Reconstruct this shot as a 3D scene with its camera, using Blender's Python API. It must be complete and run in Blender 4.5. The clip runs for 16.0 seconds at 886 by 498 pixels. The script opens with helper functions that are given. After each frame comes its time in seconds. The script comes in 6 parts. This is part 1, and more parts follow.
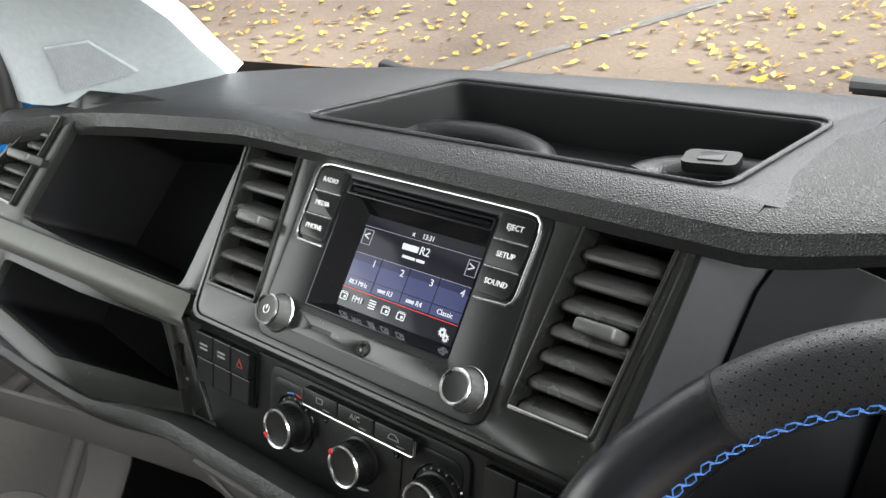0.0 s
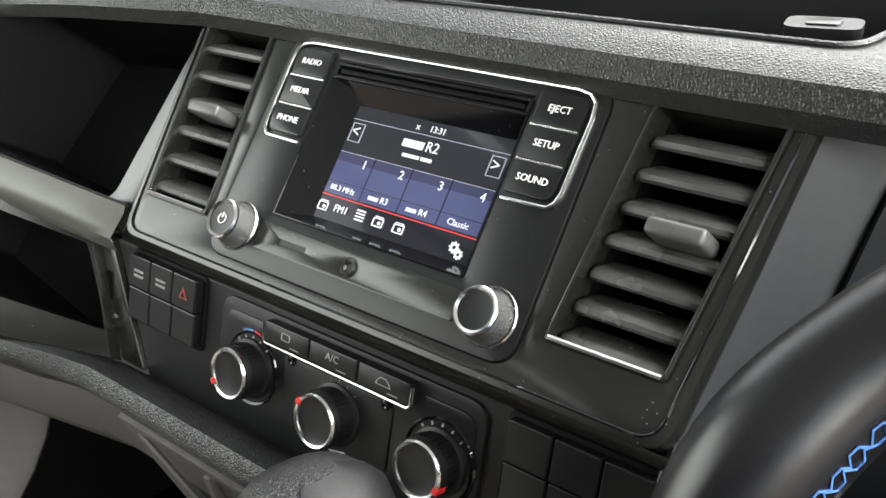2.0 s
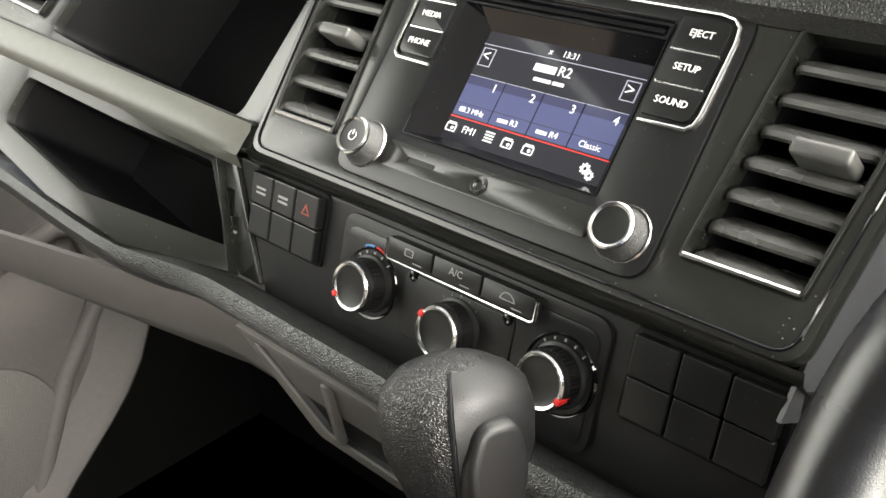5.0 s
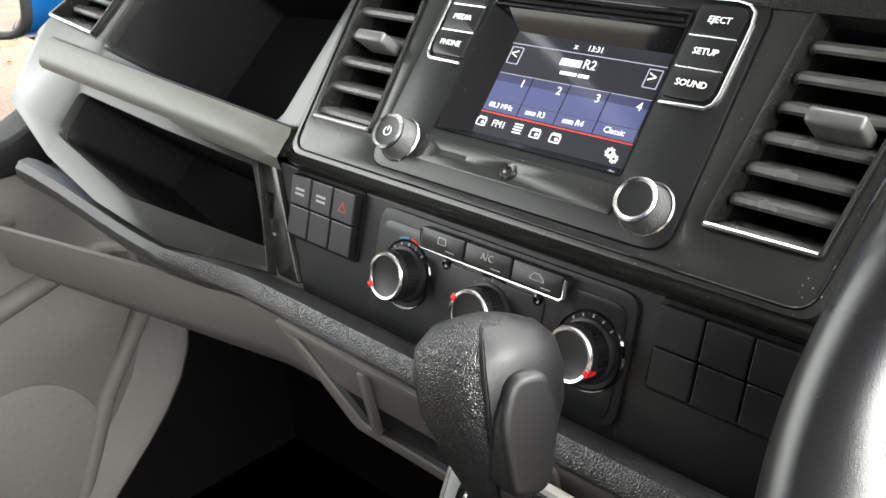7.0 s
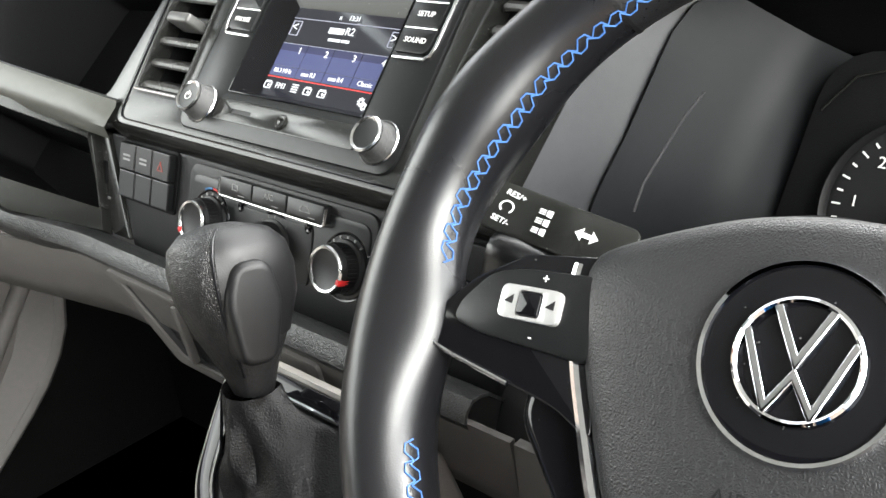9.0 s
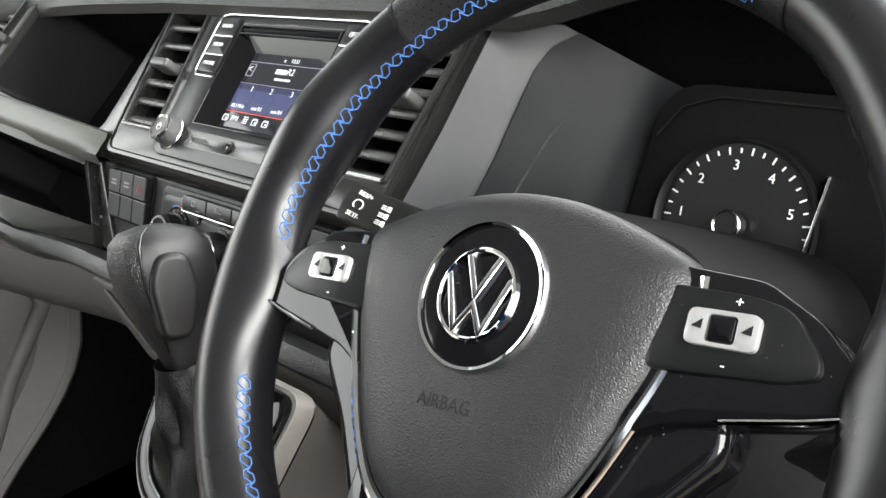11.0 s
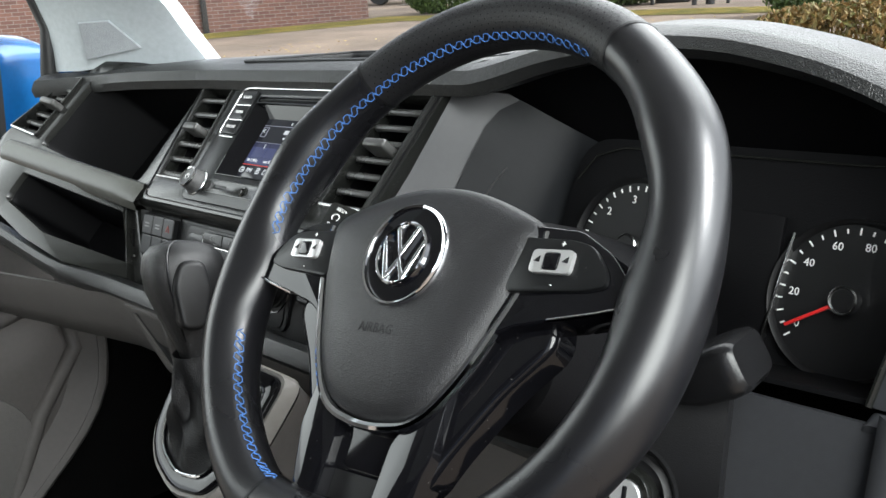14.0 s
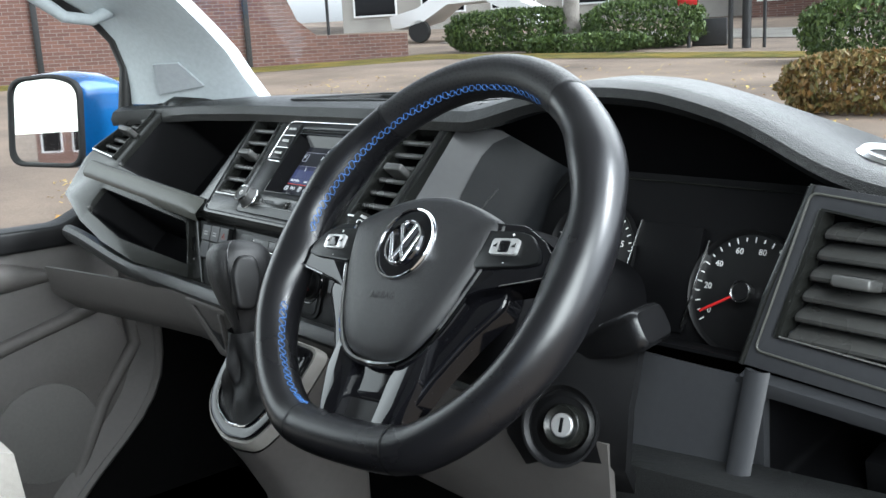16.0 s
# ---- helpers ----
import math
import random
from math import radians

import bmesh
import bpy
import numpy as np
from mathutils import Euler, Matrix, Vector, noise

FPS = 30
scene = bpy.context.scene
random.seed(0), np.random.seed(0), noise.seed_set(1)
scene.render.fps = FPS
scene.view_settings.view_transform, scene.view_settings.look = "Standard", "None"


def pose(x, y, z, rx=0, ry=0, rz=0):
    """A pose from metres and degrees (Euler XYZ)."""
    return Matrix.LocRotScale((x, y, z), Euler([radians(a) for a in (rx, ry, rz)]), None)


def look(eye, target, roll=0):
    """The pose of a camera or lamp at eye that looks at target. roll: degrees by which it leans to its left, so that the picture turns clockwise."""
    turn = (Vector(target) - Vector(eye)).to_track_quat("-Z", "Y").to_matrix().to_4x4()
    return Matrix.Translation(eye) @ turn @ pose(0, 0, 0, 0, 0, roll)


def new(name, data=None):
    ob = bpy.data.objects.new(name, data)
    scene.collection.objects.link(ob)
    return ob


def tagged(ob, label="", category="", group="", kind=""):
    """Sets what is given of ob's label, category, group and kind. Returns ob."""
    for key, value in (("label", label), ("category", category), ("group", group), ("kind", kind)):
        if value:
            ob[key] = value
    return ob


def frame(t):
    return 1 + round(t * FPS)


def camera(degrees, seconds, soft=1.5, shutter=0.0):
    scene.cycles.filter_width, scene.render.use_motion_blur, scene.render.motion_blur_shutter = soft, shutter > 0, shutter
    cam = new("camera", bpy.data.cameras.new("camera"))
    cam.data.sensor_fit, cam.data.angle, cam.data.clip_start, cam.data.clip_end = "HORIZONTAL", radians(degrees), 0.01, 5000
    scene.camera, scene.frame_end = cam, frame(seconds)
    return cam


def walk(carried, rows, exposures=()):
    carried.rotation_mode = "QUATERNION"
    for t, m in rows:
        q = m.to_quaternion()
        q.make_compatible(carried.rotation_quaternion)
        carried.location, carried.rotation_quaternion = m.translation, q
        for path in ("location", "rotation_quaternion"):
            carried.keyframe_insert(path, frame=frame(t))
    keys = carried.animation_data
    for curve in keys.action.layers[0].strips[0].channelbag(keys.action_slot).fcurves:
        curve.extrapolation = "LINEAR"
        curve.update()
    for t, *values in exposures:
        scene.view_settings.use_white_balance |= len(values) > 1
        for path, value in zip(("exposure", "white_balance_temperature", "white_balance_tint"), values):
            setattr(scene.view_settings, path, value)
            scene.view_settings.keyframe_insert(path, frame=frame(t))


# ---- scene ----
# camera: seconds, eye, then yaw (to the left), pitch (up) and roll in degrees
cam = camera(50.0, 16.0, soft=1.5)
PATH = [
    (0, 0.4372, -0.3429, 1.5039, 45.44, -27.45, -8.63),
    (0.5, 0.4406, -0.3468, 1.4949, 45.26, -27.08, -7.92),
    (1, 0.4440, -0.3585, 1.4860, 44.99, -26.93, -7.22),
    (1.5, 0.3994, -0.3349, 1.4442, 44.26, -27.26, -6.25),
    (2, 0.3325, -0.3000, 1.3871, 41.67, -27.36, -4.30),
    (2.5, 0.3223, -0.2970, 1.3709, 41.60, -28.30, -3.98),
    (3, 0.3237, -0.3040, 1.3683, 41.78, -28.83, -3.69),
    (3.5, 0.3241, -0.3095, 1.3645, 42.30, -28.98, -3.39),
    (4, 0.3239, -0.3165, 1.3648, 43.04, -29.15, -3.16),
    (4.5, 0.3232, -0.3312, 1.3627, 43.99, -28.79, -2.83),
    (5, 0.3193, -0.3455, 1.3699, 45.52, -28.81, -3.12),
    (5.2, 0.3172, -0.3518, 1.3714, 46.23, -28.63, -3.25),
    (7.3, 0.3582, -0.3733, 1.3444, 47.27, -25.32, -4.48),
    (7.5, 0.3703, -0.3695, 1.3472, 46.83, -25.99, -5.22),
    (8, 0.4149, -0.3749, 1.3458, 45.05, -25.85, -4.20),
    (8.5, 0.4505, -0.3663, 1.3343, 43.91, -25.46, -5.38),
    (9, 0.5007, -0.3795, 1.3305, 43.71, -24.56, -4.73),
    (9.5, 0.5597, -0.3994, 1.3354, 43.92, -23.14, -4.76),
    (10, 0.6236, -0.3949, 1.3300, 45.61, -21.72, -4.33),
    (10.2, 0.6585, -0.3985, 1.3358, 46.96, -21.10, -4.87),
    (12.3, 0.6344, -0.3473, 1.3136, 47.44, -20.74, -5.49),
    (12.5, 0.6461, -0.3593, 1.3128, 46.62, -19.70, -4.57),
    (13, 0.7142, -0.4024, 1.3086, 48.35, -16.86, -3.91),
    (13.5, 0.7541, -0.4391, 1.3071, 47.28, -15.89, -3.70),
    (14, 0.8038, -0.4673, 1.3134, 48.18, -14.45, -4.09),
    (14.5, 0.8612, -0.5098, 1.3225, 48.45, -13.56, -3.84),
    (15, 0.9136, -0.5437, 1.3284, 49.28, -12.67, -3.56),
    (15.5, 0.9638, -0.5752, 1.3287, 50.01, -11.98, -3.31),
    (16, 0.9742, -0.5773, 1.3282, 50.17, -12.16, -3.05),
]


def eye_pose(x, y, z, yaw, pitch, roll):
    ya, pi = radians(yaw), radians(pitch)
    ahead = Vector((-math.sin(ya) * math.cos(pi), math.cos(ya) * math.cos(pi), math.sin(pi)))
    return look((x, y, z), Vector((x, y, z)) + ahead, roll)


walk(cam, [(t, eye_pose(*row)) for t, *row in PATH], exposures=[(0.0, 0.35, 6250, 8), (2.0, 0.76, 6400, 8), (4.0, 1.2, 6800, 8), (5.0, 1.15, 6800, 8), (7.5, 1.2, 6350, 8), (8.5, 1.2, 6350, 8), (10.0, 0.9, 6350, 9), (12.5, 0.4, 6350, 9), (14.5, 0.05, 5950, 6), (16.0, 0.05, 5750, 5)])

# ---- light ----
world = bpy.data.worlds.new("sky")
scene.world = world
world.use_nodes = True
wn = world.node_tree
wn.nodes.clear()
sky = wn.nodes.new("ShaderNodeTexSky")
sky.sky_type = "NISHITA"
sky.sun_disc = False
sky.sun_elevation = radians(38)
sky.sun_rotation = radians(60)
sky.air_density, sky.dust_density = 1.2, 3.0
wbg = wn.nodes.new("ShaderNodeBackground")
wbg.inputs["Strength"].default_value = 0.40
wout = wn.nodes.new("ShaderNodeOutputWorld")
pale = wn.nodes.new("ShaderNodeHueSaturation")  # thin cloud takes most of the blue out
pale.inputs["Saturation"].default_value = 0.06
wn.links.new(sky.outputs[0], pale.inputs["Color"])
wn.links.new(pale.outputs[0], wbg.inputs[0])
wn.links.new(wbg.outputs[0], wout.inputs[0])

sun_data = bpy.data.lights.new("sun", "SUN")
sun_data.energy, sun_data.angle, sun_data.color = 3.0, radians(12), (1.0, 0.96, 0.9)
sun = new("sun", sun_data)
sun.matrix_world = look((0, 0, 20), Vector((0, 0, 20)) - Vector((math.cos(radians(38)) * 0.87, math.cos(radians(38)) * 0.5, math.sin(radians(38)))))

# daylight through the open driver's door and the rear of the cab
door_light = bpy.data.lights.new("door_daylight", "AREA")
door_light.shape, door_light.size, door_light.size_y, door_light.energy, door_light.color = "RECTANGLE", 0.6, 0.9, 29.0, (1.0, 0.98, 0.91)
dl = new("door_daylight", door_light)
dl.matrix_world = look((1.42, -0.62, 1.74), (0.1, 0.0, 1.15))
side_light = bpy.data.lights.new("passenger_window_daylight", "AREA")
side_light.shape, side_light.size, side_light.size_y, side_light.energy, side_light.color = "RECTANGLE", 0.85, 0.42, 2.4, (0.98, 1.0, 0.90)
pl_ = new("passenger_window_daylight", side_light)
pl_.matrix_world = look((-0.68, -0.52, 1.42), (0.3, -0.25, 1.22))
screen_light = bpy.data.lights.new("windscreen_daylight", "AREA")
screen_light.shape, screen_light.size, screen_light.size_y, screen_light.energy, screen_light.color = "RECTANGLE", 1.5, 0.8, 17.0, (1.0, 0.98, 0.93)
sl = new("windscreen_daylight", screen_light)
sl.matrix_world = look((0.1, 0.75, 1.9), (0.05, 0.05, 1.15))


# ---- materials ----
def material(name, base, rough=0.5, metal=0.0, grain=0.0, scale=900.0, kind="voronoi", spread=0.25, coat=0.0, emit=None, strength=1.0, dust=0.0, spec=0.5):
    """A plastic, leather or metal with relief of real size, uneven gloss and colour, and a little dust."""
    m = bpy.data.materials.new(name)
    m.use_nodes = True
    nt = m.node_tree
    b = nt.nodes["Principled BSDF"]
    base4 = (*base, 1.0)
    b.inputs["Base Color"].default_value = base4
    b.inputs["Metallic"].default_value = metal
    b.inputs["Roughness"].default_value = rough
    b.inputs["Specular IOR Level"].default_value = spec
    b.inputs["Coat Weight"].default_value = coat
    b.inputs["Coat Roughness"].default_value = 0.04
    if emit:
        b.inputs["Emission Color"].default_value = (*emit, 1.0)
        b.inputs["Emission Strength"].default_value = strength
        return m
    co = nt.nodes.new("ShaderNodeTexCoord")
    big = nt.nodes.new("ShaderNodeTexNoise")
    big.inputs["Scale"].default_value = 14.0
    big.inputs["Detail"].default_value = 5.0
    nt.links.new(co.outputs["Object"], big.inputs["Vector"])
    ramp = nt.nodes.new("ShaderNodeMapRange")
    ramp.inputs["To Min"].default_value = rough * (1 - spread)
    ramp.inputs["To Max"].default_value = min(1.0, rough * (1 + spread))
    nt.links.new(big.outputs["Fac"], ramp.inputs["Value"])
    nt.links.new(ramp.outputs["Result"], b.inputs["Roughness"])
    fine = nt.nodes.new("ShaderNodeTexNoise")
    fine.inputs["Scale"].default_value = 160.0
    fine.inputs["Detail"].default_value = 3.0
    nt.links.new(co.outputs["Object"], fine.inputs["Vector"])
    mixc = nt.nodes.new("ShaderNodeMix")
    mixc.data_type = "RGBA"
    mixc.inputs["A"].default_value = tuple(c * 0.86 for c in base) + (1.0,)
    mixc.inputs["B"].default_value = tuple(min(1.0, c * 1.14) for c in base) + (1.0,)
    nt.links.new(fine.outputs["Fac"], mixc.inputs["Factor"])
    colour = mixc.outputs["Result"]
    if dust > 0:
        specks = nt.nodes.new("ShaderNodeTexVoronoi")
        specks.inputs["Scale"].default_value = 190.0
        nt.links.new(co.outputs["Object"], specks.inputs["Vector"])
        cut = nt.nodes.new("ShaderNodeMapRange")
        cut.inputs["From Min"].default_value = 0.07
        cut.inputs["From Max"].default_value = 0.04
        cut.inputs["To Max"].default_value = dust
        nt.links.new(specks.outputs["Distance"], cut.inputs["Value"])
        dmix = nt.nodes.new("ShaderNodeMix")
        dmix.data_type = "RGBA"
        dmix.inputs["B"].default_value = (0.35, 0.35, 0.33, 1.0)
        nt.links.new(cut.outputs["Result"], dmix.inputs["Factor"])
        nt.links.new(colour, dmix.inputs["A"])
        colour = dmix.outputs["Result"]
    nt.links.new(colour, b.inputs["Base Color"])
    if grain > 0:
        if kind == "voronoi":
            tex = nt.nodes.new("ShaderNodeTexVoronoi")
            tex.feature = "DISTANCE_TO_EDGE"
            tex.inputs["Scale"].default_value = scale
            out = tex.outputs["Distance"]
            warp = nt.nodes.new("ShaderNodeTexNoise")
            warp.inputs["Scale"].default_value = scale * 0.5
            nt.links.new(co.outputs["Object"], warp.inputs["Vector"])
            add = nt.nodes.new("ShaderNodeMix")
            add.data_type = "VECTOR"
            add.inputs["Factor"].default_value = 0.0025
            nt.links.new(co.outputs["Object"], add.inputs["A"])
            nt.links.new(warp.outputs["Color"], add.inputs["B"])
            nt.links.new(add.outputs["Result"], tex.inputs["Vector"])
        else:
            tex = nt.nodes.new("ShaderNodeTexNoise")
            tex.inputs["Scale"].default_value = scale
            tex.inputs["Detail"].default_value = 4.0
            nt.links.new(co.outputs["Object"], tex.inputs["Vector"])
            out = tex.outputs["Fac"]
        bump = nt.nodes.new("ShaderNodeBump")
        bump.inputs["Strength"].default_value = grain
        bump.inputs["Distance"].default_value = 0.0012
        nt.links.new(out, bump.inputs["Height"])
        nt.links.new(bump.outputs["Normal"], b.inputs["Normal"])
    return m


M = {
    "dash": material("dash_soft_plastic", (0.012, 0.0125, 0.0135), 0.36, grain=0.4, scale=620),
    "pad": material("leather_grain_plastic", (0.015, 0.0155, 0.0155), 0.33, grain=0.55, scale=560),
    "satin": material("satin_black_plastic", (0.011, 0.0115, 0.0105), 0.20, grain=0.08, scale=1500, kind="noise", dust=0.5),
    "matt": material("matt_black_plastic", (0.0055, 0.0055, 0.006), 0.45, grain=0.15, scale=1300, kind="noise", spec=0.35),
    "button": material("button_plastic", (0.006, 0.0063, 0.0068), 0.32, spec=0.35, grain=0.08, scale=1500, kind="noise", dust=0.2),
    "gloss": material("piano_black", (0.004, 0.004, 0.005), 0.06, coat=0.12, dust=0.3, spec=0.3),
    "smoke": material("smoked_cover", (0.011, 0.012, 0.0135), 0.45, spec=0.12),
    # near-black for slots; also carries the shade of bins, ducts and dial cavity
    "dark": material("dark_and_shade_plastic", (0.0025, 0.0025, 0.003), 0.6, grain=0.2, scale=900, kind="noise", spec=0.12),
    "slat": material("vent_slat_plastic", (0.050, 0.050, 0.048), 0.28, grain=0.35, scale=1400, kind="noise"),
    "silver": material("satin_silver", (0.62, 0.62, 0.62), 0.24, metal=1.0, grain=0.03, scale=900, kind="noise"),
    "bright": material("bright_steel", (0.60, 0.60, 0.60), 0.30, metal=0.7),
    "chrome": material("chrome", (0.82, 0.83, 0.85), 0.05, metal=1.0),
    "grip": material("knurled_silver_grey", (0.07, 0.07, 0.07), 0.35, metal=0.4, grain=0.7, scale=700),
    "lever": material("lever_plastic", (0.006, 0.006, 0.0065), 0.26, grain=0.12, scale=1200, kind="noise", spec=0.4),
    "leather": material("smooth_black_leather", (0.006, 0.006, 0.007), 0.29, grain=0.07, scale=1100, spread=0.35),
    "leather_worn": material("creased_black_leather", (0.0045, 0.0045, 0.005), 0.48, grain=0.4, scale=500, spread=0.3, spec=0.25),
    "rail": material("satin_grey_rail", (0.062, 0.063, 0.056), 0.30, grain=0.12, scale=1200, kind="noise", dust=0.3),
    "tab": material("tab_plastic", (0.062, 0.062, 0.060), 0.32, grain=0.15, scale=1200, kind="noise"),
    "knob": material("knob_leather", (0.008, 0.008, 0.0085), 0.32, grain=0.6, scale=700),
    "side": material("smooth_grey_side", (0.032, 0.033, 0.036), 0.40, spec=0.4, grain=0.12, scale=1300, kind="noise"),
    "perf": material("perforated_leather", (0.008, 0.008, 0.009), 0.42, grain=0.25, scale=900),
    "airbag": material("airbag_grain_plastic", (0.014, 0.014, 0.015), 0.42, grain=0.3, scale=820),
    "grey": material("warm_grey_trim", (0.080, 0.074, 0.070), 0.6, grain=0.35, scale=800),
    "collar": material("pale_grey_trim", (0.20, 0.19, 0.175), 0.5, grain=0.2, scale=900),
    "faint_red": material("faded_red_print", (0.22, 0.03, 0.02), 0.5),
    "pillar": material("light_grey_trim", (0.44, 0.48, 0.50), 0.6, grain=0.2, scale=900),
    "mesh": material("speaker_grille_grey", (0.30, 0.32, 0.335), 0.6, grain=0.9, scale=500),
    "mesh_dark": material("door_speaker_grille", (0.10, 0.095, 0.090), 0.65, grain=0.9, scale=420),
    # black carpet darkened further to hold the footwell's deep shadow
    "carpet": material("shaded_black_carpet", (0.004, 0.004, 0.004), 0.95, grain=0.6, scale=500, kind="noise", spec=0.1),
    "thread": material("blue_thread", (0.045, 0.13, 0.36), 0.7, grain=0.4, scale=1500, kind="noise"),
    "red": material("red_paint", (0.55, 0.02, 0.02), 0.4),
    "white": material("white_print", (0.75, 0.75, 0.74), 0.5),
    "grey_print": material("faint_grey_print", (0.22, 0.22, 0.22), 0.5),
    "blue_print": material("blue_print", (0.05, 0.16, 0.34), 0.5),
    "display": material("display_black", (0.006, 0.006, 0.008), 0.07, emit=(0.010, 0.010, 0.014), strength=1.0),
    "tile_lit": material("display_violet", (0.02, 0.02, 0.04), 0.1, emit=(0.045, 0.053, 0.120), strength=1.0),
    "tile_dim": material("display_violet_dim", (0.02, 0.02, 0.04), 0.1, emit=(0.018, 0.020, 0.048), strength=1.0),
    "lit": material("display_white", (0.2, 0.2, 0.2), 0.3, emit=(0.85, 0.87, 0.9), strength=0.6),
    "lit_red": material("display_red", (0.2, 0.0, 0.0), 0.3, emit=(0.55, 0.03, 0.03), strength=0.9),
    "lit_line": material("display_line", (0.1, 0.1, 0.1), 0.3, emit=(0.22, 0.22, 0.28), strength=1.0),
    "body": material("metallic_blue_paint", (0.01, 0.10, 0.30), 0.25, metal=0.3, coat=1.0),
    "rubber": material("black_rubber", (0.012, 0.012, 0.012), 0.6, grain=0.2, scale=500, kind="noise"),
    "mirror": material("mirror_glass", (0.9, 0.9, 0.9), 0.02, metal=1.0),
    "fabric": material("seat_fabric_grey", (0.33, 0.31, 0.28), 0.9, grain=0.8, scale=900),
    "roof": material("headliner_grey", (0.30, 0.30, 0.29), 0.9, grain=0.4, scale=900, kind="noise"),
}

# ---- building helpers ----
LEAN = 42.0
PM = pose(0, 0, 1.15, -LEAN)  # centre console: x right, y into the panel, z up along it
LM = PM @ pose(0, 0.0185, -0.038, 24) @ pose(0, -0.0275, 0.038)  # lower console, steeper than the upper panel


def part(name, bm, mat, parent=None, label="", smooth=True, at=None):
    """One bmesh as one object, under its thing where there is one."""
    if at is not None:
        bm.transform(at)
    bmesh.ops.recalc_face_normals(bm, faces=bm.faces)
    me = bpy.data.meshes.new(name)
    bm.to_mesh(me)
    bm.free()
    me.materials.append(M[mat] if isinstance(mat, str) else mat)
    if smooth:
        for p in me.polygons:
            p.use_smooth = True
        me.set_sharp_from_angle(angle=radians(38))
    ob = new(name, me)
    if parent is not None:
        ob.parent = parent
        ob.matrix_parent_inverse = parent.matrix_world.inverted()
    if label:
        tagged(ob, label)
    return ob


def thing(name, label, category, group="", at=(0, 0, 0), kind=""):
    ob = new(name)
    ob.empty_display_size = 0.02
    ob.location = at
    bpy.context.view_layer.update()
    return tagged(ob, label, category, group, kind)


def rounded(pts, r, n=5):
    """A closed outline with rounded corners; r is one radius or one a corner."""
    out, k = [], len(pts)
    rs = r if isinstance(r, (list, tuple)) else [r] * k
    for i in range(k):
        p0, p, p1 = Vector(pts[i - 1]), Vector(pts[i]), Vector(pts[(i + 1) % k])
        a, b = (p0 - p), (p1 - p)
        rr = min(rs[i], a.length * 0.48, b.length * 0.48)
        if rr < 1e-5:
            out.append(tuple(p))
            continue
        s, e = p + a.normalized() * rr, p + b.normalized() * rr
        for j in range(n + 1):
            t = j / n
            q = s * (1 - t) ** 2 + p * 2 * t * (1 - t) + e * t * t
            out.append(tuple(q))
    return out


def rrect(x0, x1, z0, z1, r, n=5):
    return rounded([(x0, z0), (x1, z0), (x1, z1), (x0, z1)], r, n)


def circle(cx, cz, r, n=40):
    return [(cx + r * math.cos(2 * math.pi * i / n), cz + r * math.sin(2 * math.pi * i / n)) for i in range(n)]


def plate(outer, holes=(), y0=0.0, y1=0.005, bevel=0.0008, bm=None, seg=2):
    """A plate in the x-z plane with holes through it; its front is at y0."""
    w = bmesh.new()
    for loop in (outer, *holes):
        vs = [w.verts.new((x, y0, z)) for x, z in loop]
        for i in range(len(vs)):
            w.edges.new((vs[i - 1], vs[i]))
    if holes:
        bmesh.ops.triangle_fill(w, edges=w.edges[:], use_beauty=True)
    else:
        bmesh.ops.contextual_create(w, geom=w.edges[:])
    ext = bmesh.ops.extrude_face_region(w, geom=w.faces[:])
    bmesh.ops.translate(w, vec=(0, y1 - y0, 0), verts=[v for v in ext["geom"] if isinstance(v, bmesh.types.BMVert)])
    bmesh.ops.recalc_face_normals(w, faces=w.faces[:])
    if bevel > 0:
        es = [e for e in w.edges if len(e.link_faces) == 2 and e.calc_face_angle(0) > 1.0 and all(abs(v.co.y - y0) < 1e-6 for v in e.verts)]
        if es:
            bmesh.ops.bevel(w, geom=es, offset=bevel, segments=seg, profile=0.5, affect="EDGES", clamp_overlap=True)
    if bm is None:
        return w
    me = bpy.data.meshes.new("tmp")
    w.to_mesh(me)
    w.free()
    bm.from_mesh(me)
    bpy.data.meshes.remove(me)
    return bm


def box(x0, x1, y0, y1, z0, z1, bevel=0.001, seg=2, bm=None, at=None):
    w = bmesh.new()
    bmesh.ops.create_cube(w, size=1.0)
    for v in w.verts:
        v.co = ((x0 + x1) / 2 + v.co.x * (x1 - x0), (y0 + y1) / 2 + v.co.y * (y1 - y0), (z0 + z1) / 2 + v.co.z * (z1 - z0))
    if bevel > 0:
        bmesh.ops.bevel(w, geom=w.edges[:], offset=bevel, segments=seg, profile=0.5, affect="EDGES", clamp_overlap=True)
    if at is not None:
        w.transform(at)
    if bm is None:
        return w
    me = bpy.data.meshes.new("tmp")
    w.to_mesh(me)
    w.free()
    bm.from_mesh(me)
    bpy.data.meshes.remove(me)
    return bm


